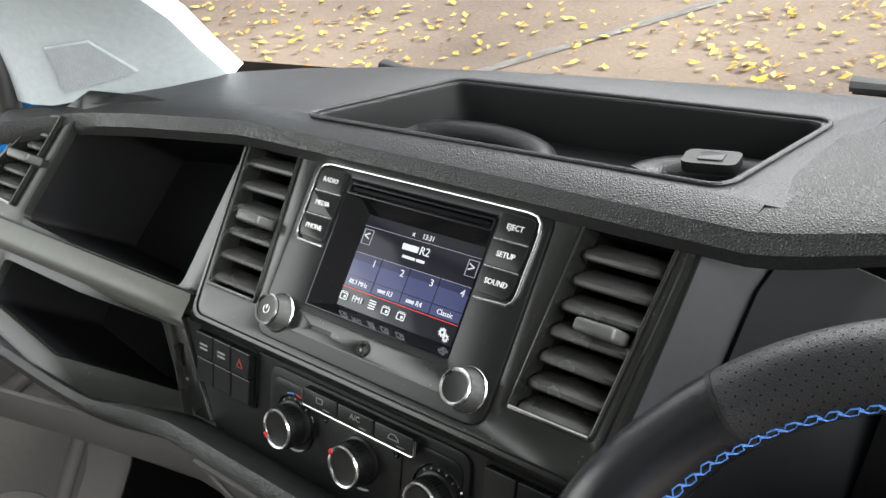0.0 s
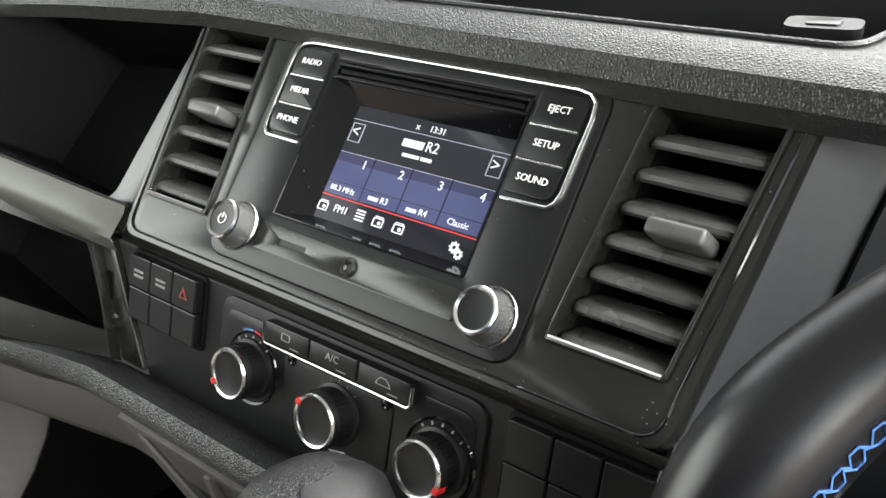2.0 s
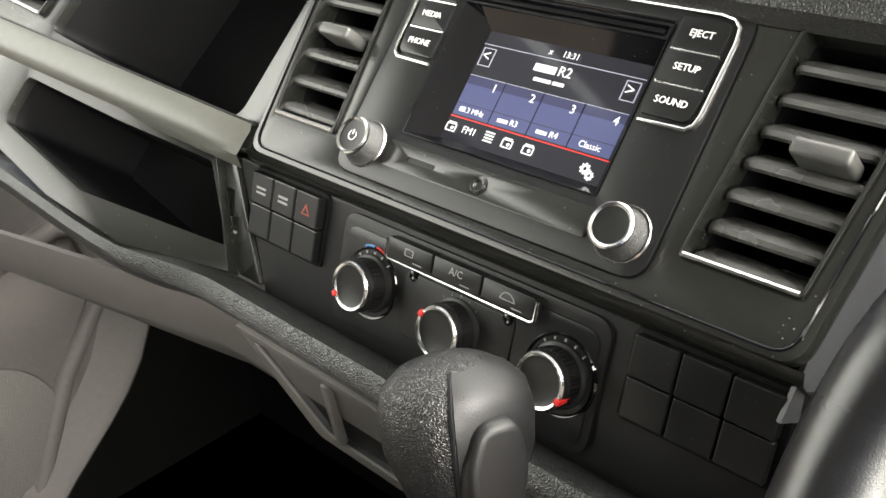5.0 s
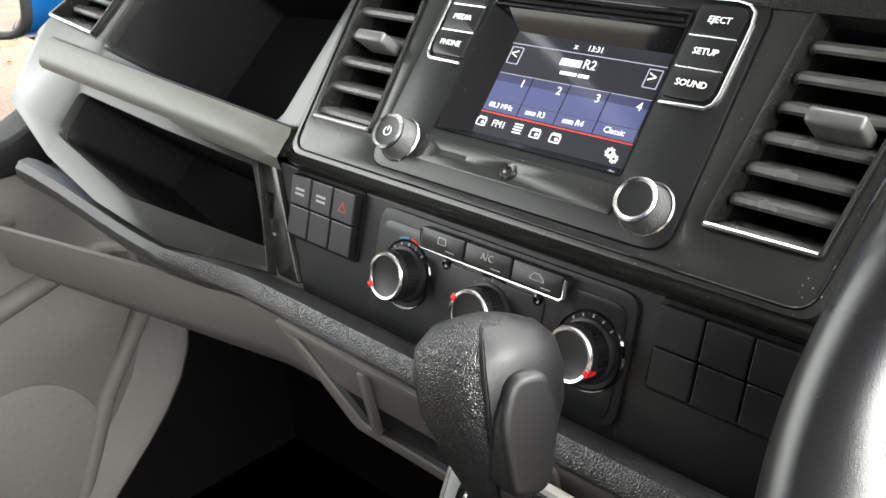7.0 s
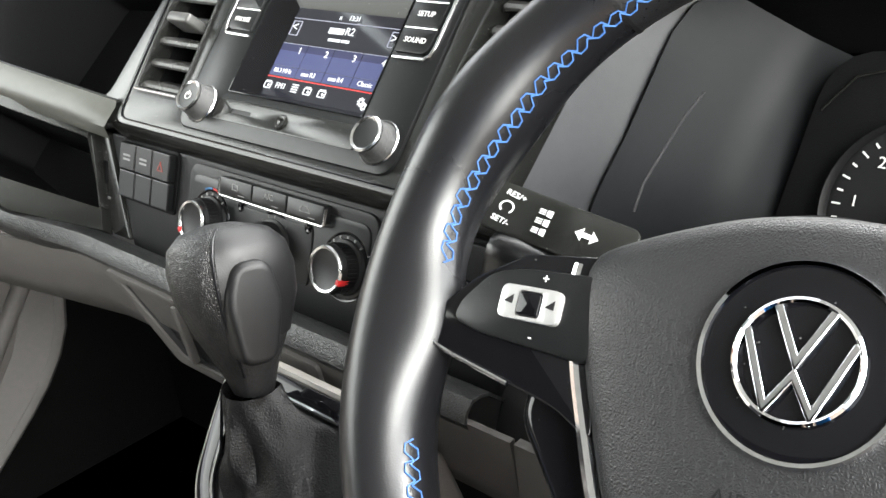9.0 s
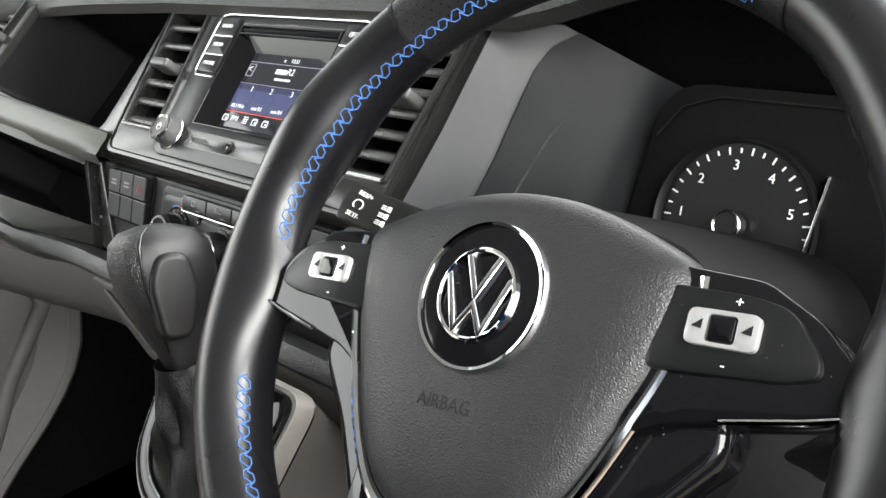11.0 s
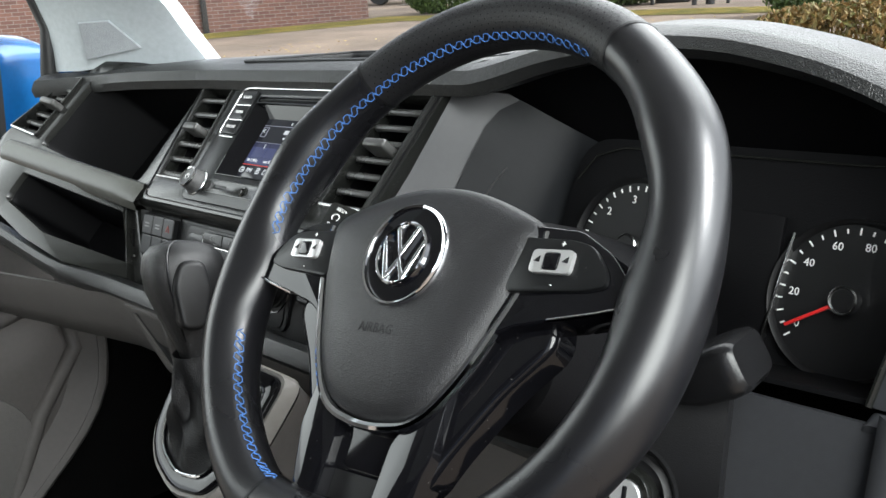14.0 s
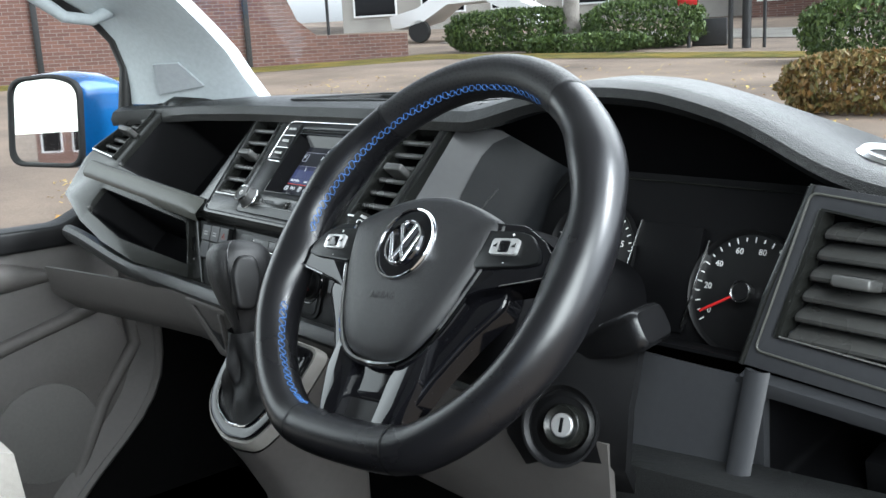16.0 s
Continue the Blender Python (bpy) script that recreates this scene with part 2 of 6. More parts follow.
def lathe(profile, n=48, bm=None, axis="y", at=None):
    """Turns (radius, along) pairs round the y axis."""
    w = bmesh.new()
    rings = []
    for r, a in profile:
        if r < 1e-6:
            rings.append([w.verts.new((0, a, 0))])
        else:
            rings.append([w.verts.new((r * math.cos(2 * math.pi * i / n), a, r * math.sin(2 * math.pi * i / n))) for i in range(n)])
    for p, q in zip(rings, rings[1:]):
        for i in range(n):
            j = (i + 1) % n
            quad = [p[i % len(p)], p[j % len(p)], q[j % len(q)], q[i % len(q)]]
            seen = []
            for v in quad:
                if v not in seen:
                    seen.append(v)
            if len(seen) > 2:
                w.faces.new(seen)
    if axis == "z":
        w.transform(Matrix.Rotation(radians(90), 4, "X"))
    if at is not None:
        w.transform(at)
    if bm is None:
        return w
    me = bpy.data.meshes.new("tmp")
    w.to_mesh(me)
    w.free()
    bm.from_mesh(me)
    bpy.data.meshes.remove(me)
    return bm


def tube(path, radius, n=10, closed=False, bm=None, flat=1.0):
    """A tube along a path; radius is one number or one a point."""
    w = bm if bm is not None else bmesh.new()
    pts = [Vector(p) for p in path]
    k = len(pts)
    rs = radius if isinstance(radius, (list, tuple)) else [radius] * k
    rings, up = [], None
    for i, p in enumerate(pts):
        a = pts[(i - 1) % k] if closed or i else p
        b = pts[(i + 1) % k] if closed or i < k - 1 else p
        d = (b - a).normalized()
        if up is None:
            up = Vector((0, 0, 1)) if abs(d.z) < 0.9 else Vector((1, 0, 0))
        side = d.cross(up).normalized()
        up = side.cross(d).normalized()
        rings.append([w.verts.new(p + (side * math.cos(2 * math.pi * j / n) + up * math.sin(2 * math.pi * j / n) * flat) * rs[i]) for j in range(n)])
    for i in range(k if closed else k - 1):
        p, q = rings[i], rings[(i + 1) % k]
        for j in range(n):
            w.faces.new((p[j], p[(j + 1) % n], q[(j + 1) % n], q[j]))
    if not closed:
        w.faces.new(rings[0][::-1])
        w.faces.new(rings[-1])
    return w


def loft(rows, bm=None, close_rows=False):
    """A skin over rows of points of equal count."""
    w = bm if bm is not None else bmesh.new()
    grid = [[w.verts.new(p) for p in row] for row in rows]
    for a, b in zip(grid, grid[1:]):
        m = len(a)
        for i in range(m if close_rows else m - 1):
            w.faces.new((a[i], a[(i + 1) % m], b[(i + 1) % m], b[i]))
    return w


def thicken(bm, depth):
    bmesh.ops.recalc_face_normals(bm, faces=bm.faces)
    bmesh.ops.solidify(bm, geom=bm.faces[:], thickness=depth)
    return bm


def letters(text, size, at, mat, parent, name="lettering", depth=0.0002, align="CENTER", label=""):
    """Writing in the built-in font on the x-z plane of a pose, its front towards -y."""
    cu = bpy.data.curves.new("t", "FONT")
    cu.body, cu.size, cu.align_x, cu.align_y, cu.extrude = text, size, align, "CENTER", depth
    cu.resolution_u = 2
    tmp = bpy.data.objects.new("t", cu)
    me = bpy.data.meshes.new_from_object(tmp)
    bpy.data.objects.remove(tmp)
    bpy.data.curves.remove(cu)
    w = bmesh.new()
    w.from_mesh(me)
    bpy.data.meshes.remove(me)
    return part(name, w, mat, parent, label, smooth=False, at=at @ pose(0, 0, 0, 90))


def on(x, z, y=0.0, base=PM, turn=0.0):
    return base @ pose(x, y, z) @ pose(0, 0, 0, 0, turn, 0)


def bowl(outer, y0, y1, shrink=0.96, bm=None):
    """An open recess behind an outline: side walls and a back."""
    w = bm if bm is not None else bmesh.new()
    cx = sum(p[0] for p in outer) / len(outer)
    cz = sum(p[1] for p in outer) / len(outer)
    a = [w.verts.new((x, y0, z)) for x, z in outer]
    b = [w.verts.new((cx + (x - cx) * shrink, y1, cz + (z - cz) * shrink)) for x, z in outer]
    for i in range(len(a)):
        w.faces.new((a[i - 1], a[i], b[i], b[i - 1]))
    w.faces.new(b)
    return w

# ---- setting: cab shell ----
def quad_sheet(name, pts, thick, mat, label, category, bevel=0.0):
    w = bmesh.new()
    w.faces.new([w.verts.new(p) for p in pts])
    bmesh.ops.solidify(w, geom=w.faces[:], thickness=thick)
    ob = part(name, w, mat, None, smooth=False)
    return tagged(ob, label, category, kind="structure")


# floor, bulkhead and footwell side get their shadow from the carpet colour
quad_sheet("floor", [(-0.655, -1.6, 0.55), (0.85, -1.6, 0.55), (0.85, 0.42, 0.55), (-0.655, 0.42, 0.55)], 0.03, "carpet", "black carpeted cab floor, deep shadow held in its colour", "floor")
quad_sheet("wall_front", [(-0.66, 0.20, 0.55), (0.85, 0.24, 0.55), (0.85, 0.24, 1.19), (-0.66, 0.20, 1.235)], 0.02, "carpet", "bulkhead behind the dashboard, its shade in the colour", "bulkhead")
quad_sheet("wall_footwell", [(-0.615, -0.10, 0.55), (-0.615, 0.22, 0.55), (-0.60, 0.22, 1.24), (-0.60, 0.06, 1.05)], 0.01, "carpet", "black carpeted footwell side with shade in its colour", "side wall")
quad_sheet("wall_rear", [(-0.655, -1.62, 0.55), (0.85, -1.62, 0.55), (0.85, -1.62, 1.95), (-0.655, -1.62, 1.95)], 0.02, "grey", "grey bulkhead behind the seats", "bulkhead")
# out of view, added to cut sky light and reflections from the left rear
quad_sheet("unseen_wall_left", [(-0.64, -1.62, 1.0), (-0.64, -0.95, 1.0), (-0.60, -1.00, 1.95), (-0.60, -1.62, 1.95)], 0.02, "grey", "unseen grey side wall added to block sky reflections", "side wall")
# out of view, added to keep sky out of the spokes' reflections
quad_sheet("unseen_wall_header", [(-0.63, -1.0, 1.66), (-0.57, 0.10, 1.66), (-0.58, 0.10, 1.915), (-0.61, -1.0, 1.945)], 0.02, "roof", "unseen roof side added to darken reflections in the gloss", "side wall")
quad_sheet("ceiling", [(-0.655, -1.62, 1.95), (0.85, -1.62, 1.95), (0.85, 0.15, 1.92), (-0.655, 0.15, 1.92)], 0.03, "roof", "light grey headliner", "ceiling")


def smoothstep(a, b, x):
    t = max(0.0, min(1.0, (x - a) / (b - a)))
    return t * t * (3 - 2 * t)


# ---- dashboard ----
def dash_front(x):
    """The front edge of the upper pad in the y-z plane: y and z for an x."""
    u = max(0.0, -x - 0.2)
    return 0.088 - 0.24 * u - 0.5 * max(0.0, u - 0.2), 1.258 - 0.04 * max(0.0, u - 0.12)


dashboard = thing("dashboard", "black grained plastic van dashboard with open trays", "dashboard", at=(0, 0.1, 1.2))
TRAY = [(-0.135, 0.100), (0.205, 0.112), (0.222, 0.222), (-0.070, 0.205)]


def dash_top():
    """The upper pad: rolled front edge, then back to the windscreen, with the tray opening left out."""
    w = bmesh.new()
    xs = sorted(set([round(-0.465 + 0.026 * i, 4) for i in range(28)] + [-0.135, -0.07, 0.205, 0.222, 0.245]))
    rows = []
    for x in xs:
        if x > 0.24:
            continue
        y, z = dash_front(x)
        roll = [(y - 0.010, z - 0.020), (y - 0.013, z - 0.010), (y - 0.008, z + 0.001), (y + 0.002, z + 0.006), (y + 0.012, z + 0.008)]
        rows.append([(x, a, b) for a, b in roll])
    loft(rows, w)
    return w


part("front_roll", thicken(dash_top(), 0.004), "pad", dashboard, "leather-grained front roll of the upper pad")
# top sheet with the tray hole
front = [(x, dash_front(x)[0] + 0.0115) for x in [-0.465, -0.43, -0.40, -0.36, -0.30, -0.2, -0.1, 0.0, 0.1, 0.2, 0.25]]
outer = front + [(0.25, 0.276), (0.166, 0.268), (0.08, 0.258), (0.0, 0.246), (-0.08, 0.232), (-0.16, 0.214), (-0.24, 0.185), (-0.30, 0.155), (-0.36, 0.105), (-0.42, 0.035)]
w = plate(outer, [rounded(TRAY, 0.012)], -1.266, -1.256, 0.002)
w.transform(Matrix(((1, 0, 0, 0), (0, 0, 1, 0), (0, -1, 0, 0), (0, 0, 0, 1))))
for v in w.verts:
    v.co.z -= 0.04 * max(0.0, -v.co.x - 0.32)
part("top_pad", w, "dash", dashboard, "soft black dashboard top")
# tray: walls and floor, with a raised lip along it
w = bmesh.new()
tr = rounded(TRAY, 0.012)
rows = [[(x, y, 1.264) for x, y in tr], [(x * 0.97, 0.16 + (y - 0.16) * 0.95, 1.225) for x, y in tr]]
loft(rows, w, True)
w.faces.new([v for v in w.verts if v.co.z < 1.24])
part("tray", w, "matt", dashboard, "open black tray in the dashboard top")
part("tray_edge", tube([(x, y, 1.267) for x, y in rounded([(a + (a - 0.06) * 0.03, b + (b - 0.16) * 0.06) for a, b in TRAY], 0.014)], 0.0016, 8, True), "dash", dashboard)
for cx, cy in ((-0.03, 0.150), (0.190, 0.165)):
    pts = [(cx + 0.075 * math.cos(a), cy + 0.04 * math.sin(a), 1.232) for a in [math.pi * i / 16 for i in range(17)]]
    part("tray_divider", tube([(x, y, 1.229 + 0.0 * i) for i, (x, y, z) in enumerate(pts)], 0.011, 10), "dash", dashboard)
clip = thing("key_fob", "black folding key fob lying in the tray", "key", at=(0.205, 0.142, 1.26))
w = plate(rrect(-0.026, 0.026, -0.016, 0.016, 0.010), (), -0.006, 0.006, 0.004, seg=3)
part("case", w, "matt", clip, at=pose(0.182, 0.146, 1.262, 90, 0, 12) @ Matrix.Scale(0.66, 4))
part("button_pad", plate(rrect(-0.012, 0.012, -0.009, 0.009, 0.004), (), -0.0075, -0.004, 0.001), "button", clip, at=pose(0.182, 0.146, 1.262, 90, 0, 12) @ Matrix.Scale(0.66, 4) @ pose(0, 0, 0, 180) @ pose(0, 0, 0))

# ---- instrument hood ----
hood = thing("instrument_hood", "grained black hood over the instruments", "hood", at=(0.42, 0.15, 1.25))


def hood_z(x):
    keys = [(0.215, 1.2640), (0.25, 1.2670), (0.32, 1.283), (0.40, 1.290), (0.47, 1.286), (0.537, 1.270), (0.58, 1.252), (0.615, 1.233), (0.66, 1.220), (0.80, 1.210), (1.0, 1.205)]
    for (a, za), (b, zb) in zip(keys, keys[1:]):
        if x <= b:
            t = max(0.0, (x - a) / (b - a))
            return za + (zb - za) * t
    return keys[-1][1]


xs = [0.236 + 0.0125 * i for i in range(62)]
zs = [hood_z(x) for x in xs]
for _ in range(3):
    zs = [zs[0]] + [(a + 2 * b + c) / 4 for a, b, c in zip(zs, zs[1:], zs[2:])] + [zs[-1]]
rows = []
for x, z in zip(xs, zs):
    y = 0.085 - 0.04 * smoothstep(0.62, 0.95, x)
    k = smoothstep(0.24, 0.40, x)  # the front roll of the dashboard runs into the hood's edge
    roll = [(0.098, z - 0.028), (0.078, z - 0.028), (0.075, z - 0.018), (0.080, z - 0.007), (0.090, z - 0.002), (0.145, z + 0.0006), (0.205, z), (0.345, z - 0.012)]
    lip = [(y + 0.03, z - 0.022), (y + 0.006, z - 0.021), (y - 0.002, z - 0.014), (y + 0.001, z - 0.006), (y + 0.012, z), (y + 0.06, z + 0.001), (y + 0.12, z - 0.014), (y + 0.26, z - 0.050)]
    rows.append([(x, a + (c - a) * k, b + (d - b) * k) for (a, b), (c, d) in zip(roll, lip)])
part("hood_skin", thicken(loft(rows), 0.004), "pad", hood, "leather-grained hood edge")
# ceiling and walls of the instrument cavity; the ceiling's colour holds the hood's shade
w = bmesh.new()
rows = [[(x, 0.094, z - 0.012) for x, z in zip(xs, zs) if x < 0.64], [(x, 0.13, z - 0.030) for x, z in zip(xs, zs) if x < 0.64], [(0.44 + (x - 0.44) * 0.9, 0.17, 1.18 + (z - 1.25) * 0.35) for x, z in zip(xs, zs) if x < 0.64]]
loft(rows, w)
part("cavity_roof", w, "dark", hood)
SIDE = [[Vector(p) for p in row] for row in ([(0.205, 0.088, 1.245), (0.194, 0.022, 1.165), (0.191, -0.022, 1.10)], [(0.240, 0.125, 1.235), (0.227, 0.075, 1.155), (0.210, 0.025, 1.085)], [(0.285, 0.16, 1.20), (0.268, 0.115, 1.125), (0.25, 0.075, 1.06)], [(0.32, 0.165, 1.185), (0.30, 0.13, 1.12), (0.28, 0.09, 1.05)])]
part("cavity_side", thicken(loft(SIDE), 0.003), "side", hood, "smooth grey side wall beside the dials")


def side_at(u, v):
    """A place on the side wall, a little proud: u inwards, v downwards, each 0 to 1."""
    a, i = u * 3, min(2, int(u * 3))
    c = [p.lerp(q, a - i) for p, q in zip(SIDE[i], SIDE[i + 1])]
    b, j = v * 2, min(1, int(v * 2))
    return c[j].lerp(c[j + 1], b - j) + Vector((0.0032, -0.0036, 0.001))


# dark cover of the dials, with a round left edge that lies on the side wall
rows = []
for k in range(13):
    v = k / 12
    u0 = 0.29 + 0.10 * max(0.0, (0.2 - v) / 0.2) ** 2 + 0.14 * max(0.0, (v - 0.68) / 0.32) ** 2
    rows.append([side_at(u0 + (1 - u0) * i / 8, v) for i in range(9)])
part("dial_surround", thicken(loft(rows), 0.002), "smoke", hood, "dark surround of the dials with a curved edge")
part("surround_line", tube([side_at(0.46, 0.30), side_at(0.435, 0.40), side_at(0.42, 0.52), side_at(0.415, 0.64), side_at(0.43, 0.74)], 0.0009, 6), "grip", hood)
w = loft([[(0.632, 0.052, 1.215), (0.602, 0.018, 1.09)], [(0.615, 0.09, 1.21), (0.588, 0.07, 1.06)], [(0.60, 0.16, 1.19), (0.57, 0.14, 1.05)]])
part("cavity_side", thicken(w, 0.003), "matt", hood)
# cavity floor, shade under the hood put into its colour
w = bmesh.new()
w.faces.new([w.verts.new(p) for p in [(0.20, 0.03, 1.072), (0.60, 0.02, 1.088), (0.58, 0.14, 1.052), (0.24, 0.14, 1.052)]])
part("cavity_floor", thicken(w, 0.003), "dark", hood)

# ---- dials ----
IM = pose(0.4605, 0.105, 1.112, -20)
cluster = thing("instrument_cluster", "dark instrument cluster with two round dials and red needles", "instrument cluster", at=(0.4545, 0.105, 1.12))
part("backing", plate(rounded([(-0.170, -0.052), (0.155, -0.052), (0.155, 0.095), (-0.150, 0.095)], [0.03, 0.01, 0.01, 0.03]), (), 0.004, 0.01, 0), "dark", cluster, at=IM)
part("edge_line", tube([(-0.150, 0.002, 0.060), (-0.135, 0.002, 0.080), (-0.110, 0.002, 0.088), (0.12, 0.002, 0.088)], 0.0009, 6), "satin", cluster, at=IM)
part("centre_display", plate(rrect(-0.034, 0.034, -0.045, 0.05, 0.004), (), 0.000, 0.004, 0.0006), "dark", cluster, at=IM)
for sx in (-0.038, 0.038):
    part("divider_line", box(sx - 0.0008, sx + 0.0008, -0.003, 0.003, -0.035, 0.045, 0.0003), "silver", cluster, at=IM @ pose(0, 0, 0, 0, 8 if sx > 0 else 8))
for sx, nums, start, step in ((-0.0855, ["1", "2", "3", "4", "5"], 176.0, -39.0), (0.0855, ["0", "20", "40", "60", "80", "100", "120"], 213.0, -34.0)):
    DI = IM @ pose(0, 0, 0.012 if sx < 0 else 0.0)  # the rev counter sits a little higher
    dial = part("dial", lathe([(0, 0.002), (0.050, 0.002), (0.051, -0.001), (0.053, -0.003), (0.054, 0.004)], 56), "matt", cluster, "black dial face", at=DI @ pose(sx, 0, 0))
    w = bmesh.new()
    ticks = 28 if sx < 0 else 25
    for i in range(ticks):
        a = radians(218 - 256 * i / (ticks - 1))
        long = 0.0045 if i % 2 == 0 else 0.003
        m = DI @ pose(sx + 0.0455 * math.cos(a), 0.0012, 0.0455 * math.sin(a)) @ Matrix.Rotation(-a, 4, "Y")
        box(-long / 2, long / 2, -0.0003, 0.0003, -0.0005, 0.0005, 0, bm=w, at=m)
    part("tick_marks", w, "white", dial, smooth=False)
    for i, s in enumerate(nums):
        a = radians(start + step * i)
        letters(s, 0.0088 if sx < 0 else 0.0075, on(sx + 0.0365 * math.cos(a), 0.0365 * math.sin(a), 0.0012, DI), "white", dial, "numeral")
    a = radians(212)
    part("needle", box(0.008, 0.042, -0.006, -0.004, -0.0011, 0.0011, 0.0004, at=DI @ pose(sx, 0, 0) @ Matrix.Rotation(-a, 4, "Y")), "red", cluster, "red needle")
    part("needle_hub", lathe([(0, -0.008), (0.007, -0.008), (0.0085, -0.006), (0.0085, 0.001)], 32), "matt", cluster, at=DI @ pose(sx, 0, 0))
    part("hub_ring", lathe([(0.0075, -0.0075), (0.0085, -0.0085), (0.0095, -0.0075), (0.0095, 0.0)], 32), "silver", cluster, at=DI @ pose(sx, 0, 0))

# ---- centre console panel ----
console = thing("console_panel", "satin black centre console panel with radio and two air vents", "console panel", at=(0, 0.03, 1.17))
PANEL = rounded([(-0.193, -0.029), (0.193, -0.029), (0.209, 0.134), (-0.206, 0.134)], [0.012, 0.012, 0.004, 0.004])
part("edge_groove", tube([(x * 0.978, -0.0003, 0.0525 + (z - 0.0525) * 0.955) for x, z in PANEL], 0.0008, 6, True), "gloss", console, at=PM)
VR = [(0.123, -0.001), (0.184, -0.001), (0.198, 0.122), (0.133, 0.122)]
VL = [(-x, z) for x, z in VR][::-1]
RAD = rrect(-0.112, 0.112, -0.020, 0.124, 0.014)
part("fascia", plate(PANEL, [rounded(VR, 0.003), RAD, rounded(VL, 0.003)], 0.0, 0.012, 0.0015), "satin", console, at=PM)
part("lower_band", loft([[(x, 0.003, -0.029), (x, 0.008, -0.034), (x, 0.024, -0.036), (x, 0.034, -0.036)] for x in (-0.2, -0.1, 0.0, 0.1, 0.196)]), "satin", console, at=PM)
part("upper_band", loft([[(x, 0.000, 0.134), (x, 0.004, 0.139), (x, 0.010, 0.147), (x, 0.02, 0.150)] for x in (-0.213, -0.1, 0.0, 0.1, 0.214)]), "satin", console, at=PM)


def air_vent(m, outline, name, label, tab=True, flip=False, tab_x=None):
    """A louvred vent: bright rim, dark box, tilted slats and a slider tab."""
    v = thing(name, label, "air vent", "air vents", at=m.translation)
    ins = [(x, z) for x, z in outline]
    cx = sum(p[0] for p in ins) / 4
    cz = sum(p[1] for p in ins) / 4
    inner = [(cx + (x - cx) * 0.93, cz + (z - cz) * 0.955) for x, z in ins]
    part("rim", plate(rounded(ins, 0.003), [rounded(inner, 0.002)], -0.002, 0.018, 0.001), "satin", v, at=m)
    low = sorted(inner, key=lambda p: p[1])[:2]
    part("rim_edge", tube([(x, -0.002, z - 0.001) for x, z in low], 0.0013, 6), "silver", v, at=m)
    # duct depth shade comes from the near-black colour
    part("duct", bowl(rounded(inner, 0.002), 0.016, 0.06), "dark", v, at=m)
    n = 7 if outline[2][1] - outline[0][1] > 0.09 else 6
    for i in range(n):
        t = (i + 0.40) / n
        z = inner[0][1] + (inner[3][1] - inner[0][1]) * t
        xa = inner[0][0] + (inner[3][0] - inner[0][0]) * t + 0.001
        xb = inner[1][0] + (inner[2][0] - inner[1][0]) * t - 0.001
        prof = [(0.000, -0.0046), (-0.0008, -0.0022), (0.0014, 0.0010), (0.015, 0.0078), (0.019, 0.0090), (0.019, 0.0070), (0.005, -0.0036), (0.002, -0.0056)]
        w = loft([[(x, 0.003 + y + (0.003 if k in (0, 4) else 0), z + 0.0 + q - 0.004) for y, q in prof] for k, x in enumerate((xa, xa + 0.004, (xa + xb) / 2, xb - 0.004, xb))], None, True)
        w.faces.new([u for u in w.verts if abs(u.co.x - xa) < 1e-6])
        w.faces.new([u for u in w.verts if abs(u.co.x - xb) < 1e-6])
        part("slat", w, "slat", v, at=m)
    if tab:
        z = inner[0][1] + (inner[3][1] - inner[0][1]) * 0.50
        c = tab_x if tab_x is not None else cx + (0.010 if not flip else 0.008)
        t = part("slider_tab", box(c - 0.014, c + 0.014, -0.015, 0.006, z - 0.0045, z + 0.004, 0.0025, 3), "tab", v, "worn grey slider tab", at=m @ pose(0, 0, 0))
        part("tab_recess", plate(rrect(c - 0.010, c + 0.010, -0.009, 0.001, 0.002), [rrect(c - 0.009, c + 0.009, -0.008, 0.0, 0.0015)], -z - 0.0043, -z - 0.0035, 0), "dark", t, at=m @ Matrix(((1, 0, 0, 0), (0, 0, 1, 0), (0, -1, 0, 0), (0, 0, 0, 1))))
    return v


air_vent(PM, VR, "air_vent", "black louvred air vent with slider tab in the console", True)
air_vent(PM, VL, "air_vent", "black louvred air vent with slider tab in the console", True, True)

# ---- radio ----
radio = thing("radio", "black touchscreen car radio with silver-trimmed buttons", "car radio", at=PM @ Vector((0, 0.0, 0.05)))
part("bezel", plate(rrect(-0.1115, 0.1115, -0.0195, 0.1235, 0.0135), [rrect(-0.070, 0.070, 0.0135, 0.112, 0.002)], -0.0015, 0.008, 0.0012), "button", radio, at=PM)
# glossy screen surround sloping in to the glass
so, si = [(-0.070, 0.0135), (0.070, 0.0135), (0.070, 0.112), (-0.070, 0.112)], [(-0.0525, 0.021), (0.0600, 0.021), (0.0600, 0.091), (-0.0525, 0.091)]
w = loft([[(x, -0.0018, z) for x, z in so], [(x * 0.985, -0.0018, 0.0628 + (z - 0.0628) * 0.985) for x, z in so], [(x, 0.012, z) for x, z in si]], None, True)
part("screen_surround", w, "gloss", radio, "glossy black sloping screen surround", smooth=False, at=PM)
glass = part("screen", plate(si, (), 0.0118, 0.014, 0), "display", radio, "lit radio screen with station tiles", at=PM)
part("disc_slot", box(-0.064, 0.066, -0.0024, 0.001, 0.1035, 0.1062, 0.0006), "dark", radio, at=PM)
part("slot_trim", plate(rrect(-0.068, 0.070, 0.1005, 0.1095, 0.001), [rrect(-0.066, 0.068, 0.102, 0.108, 0.001)], -0.0026, 0.0, 0.0004), "gloss", radio, at=PM)
DY = 0.0112
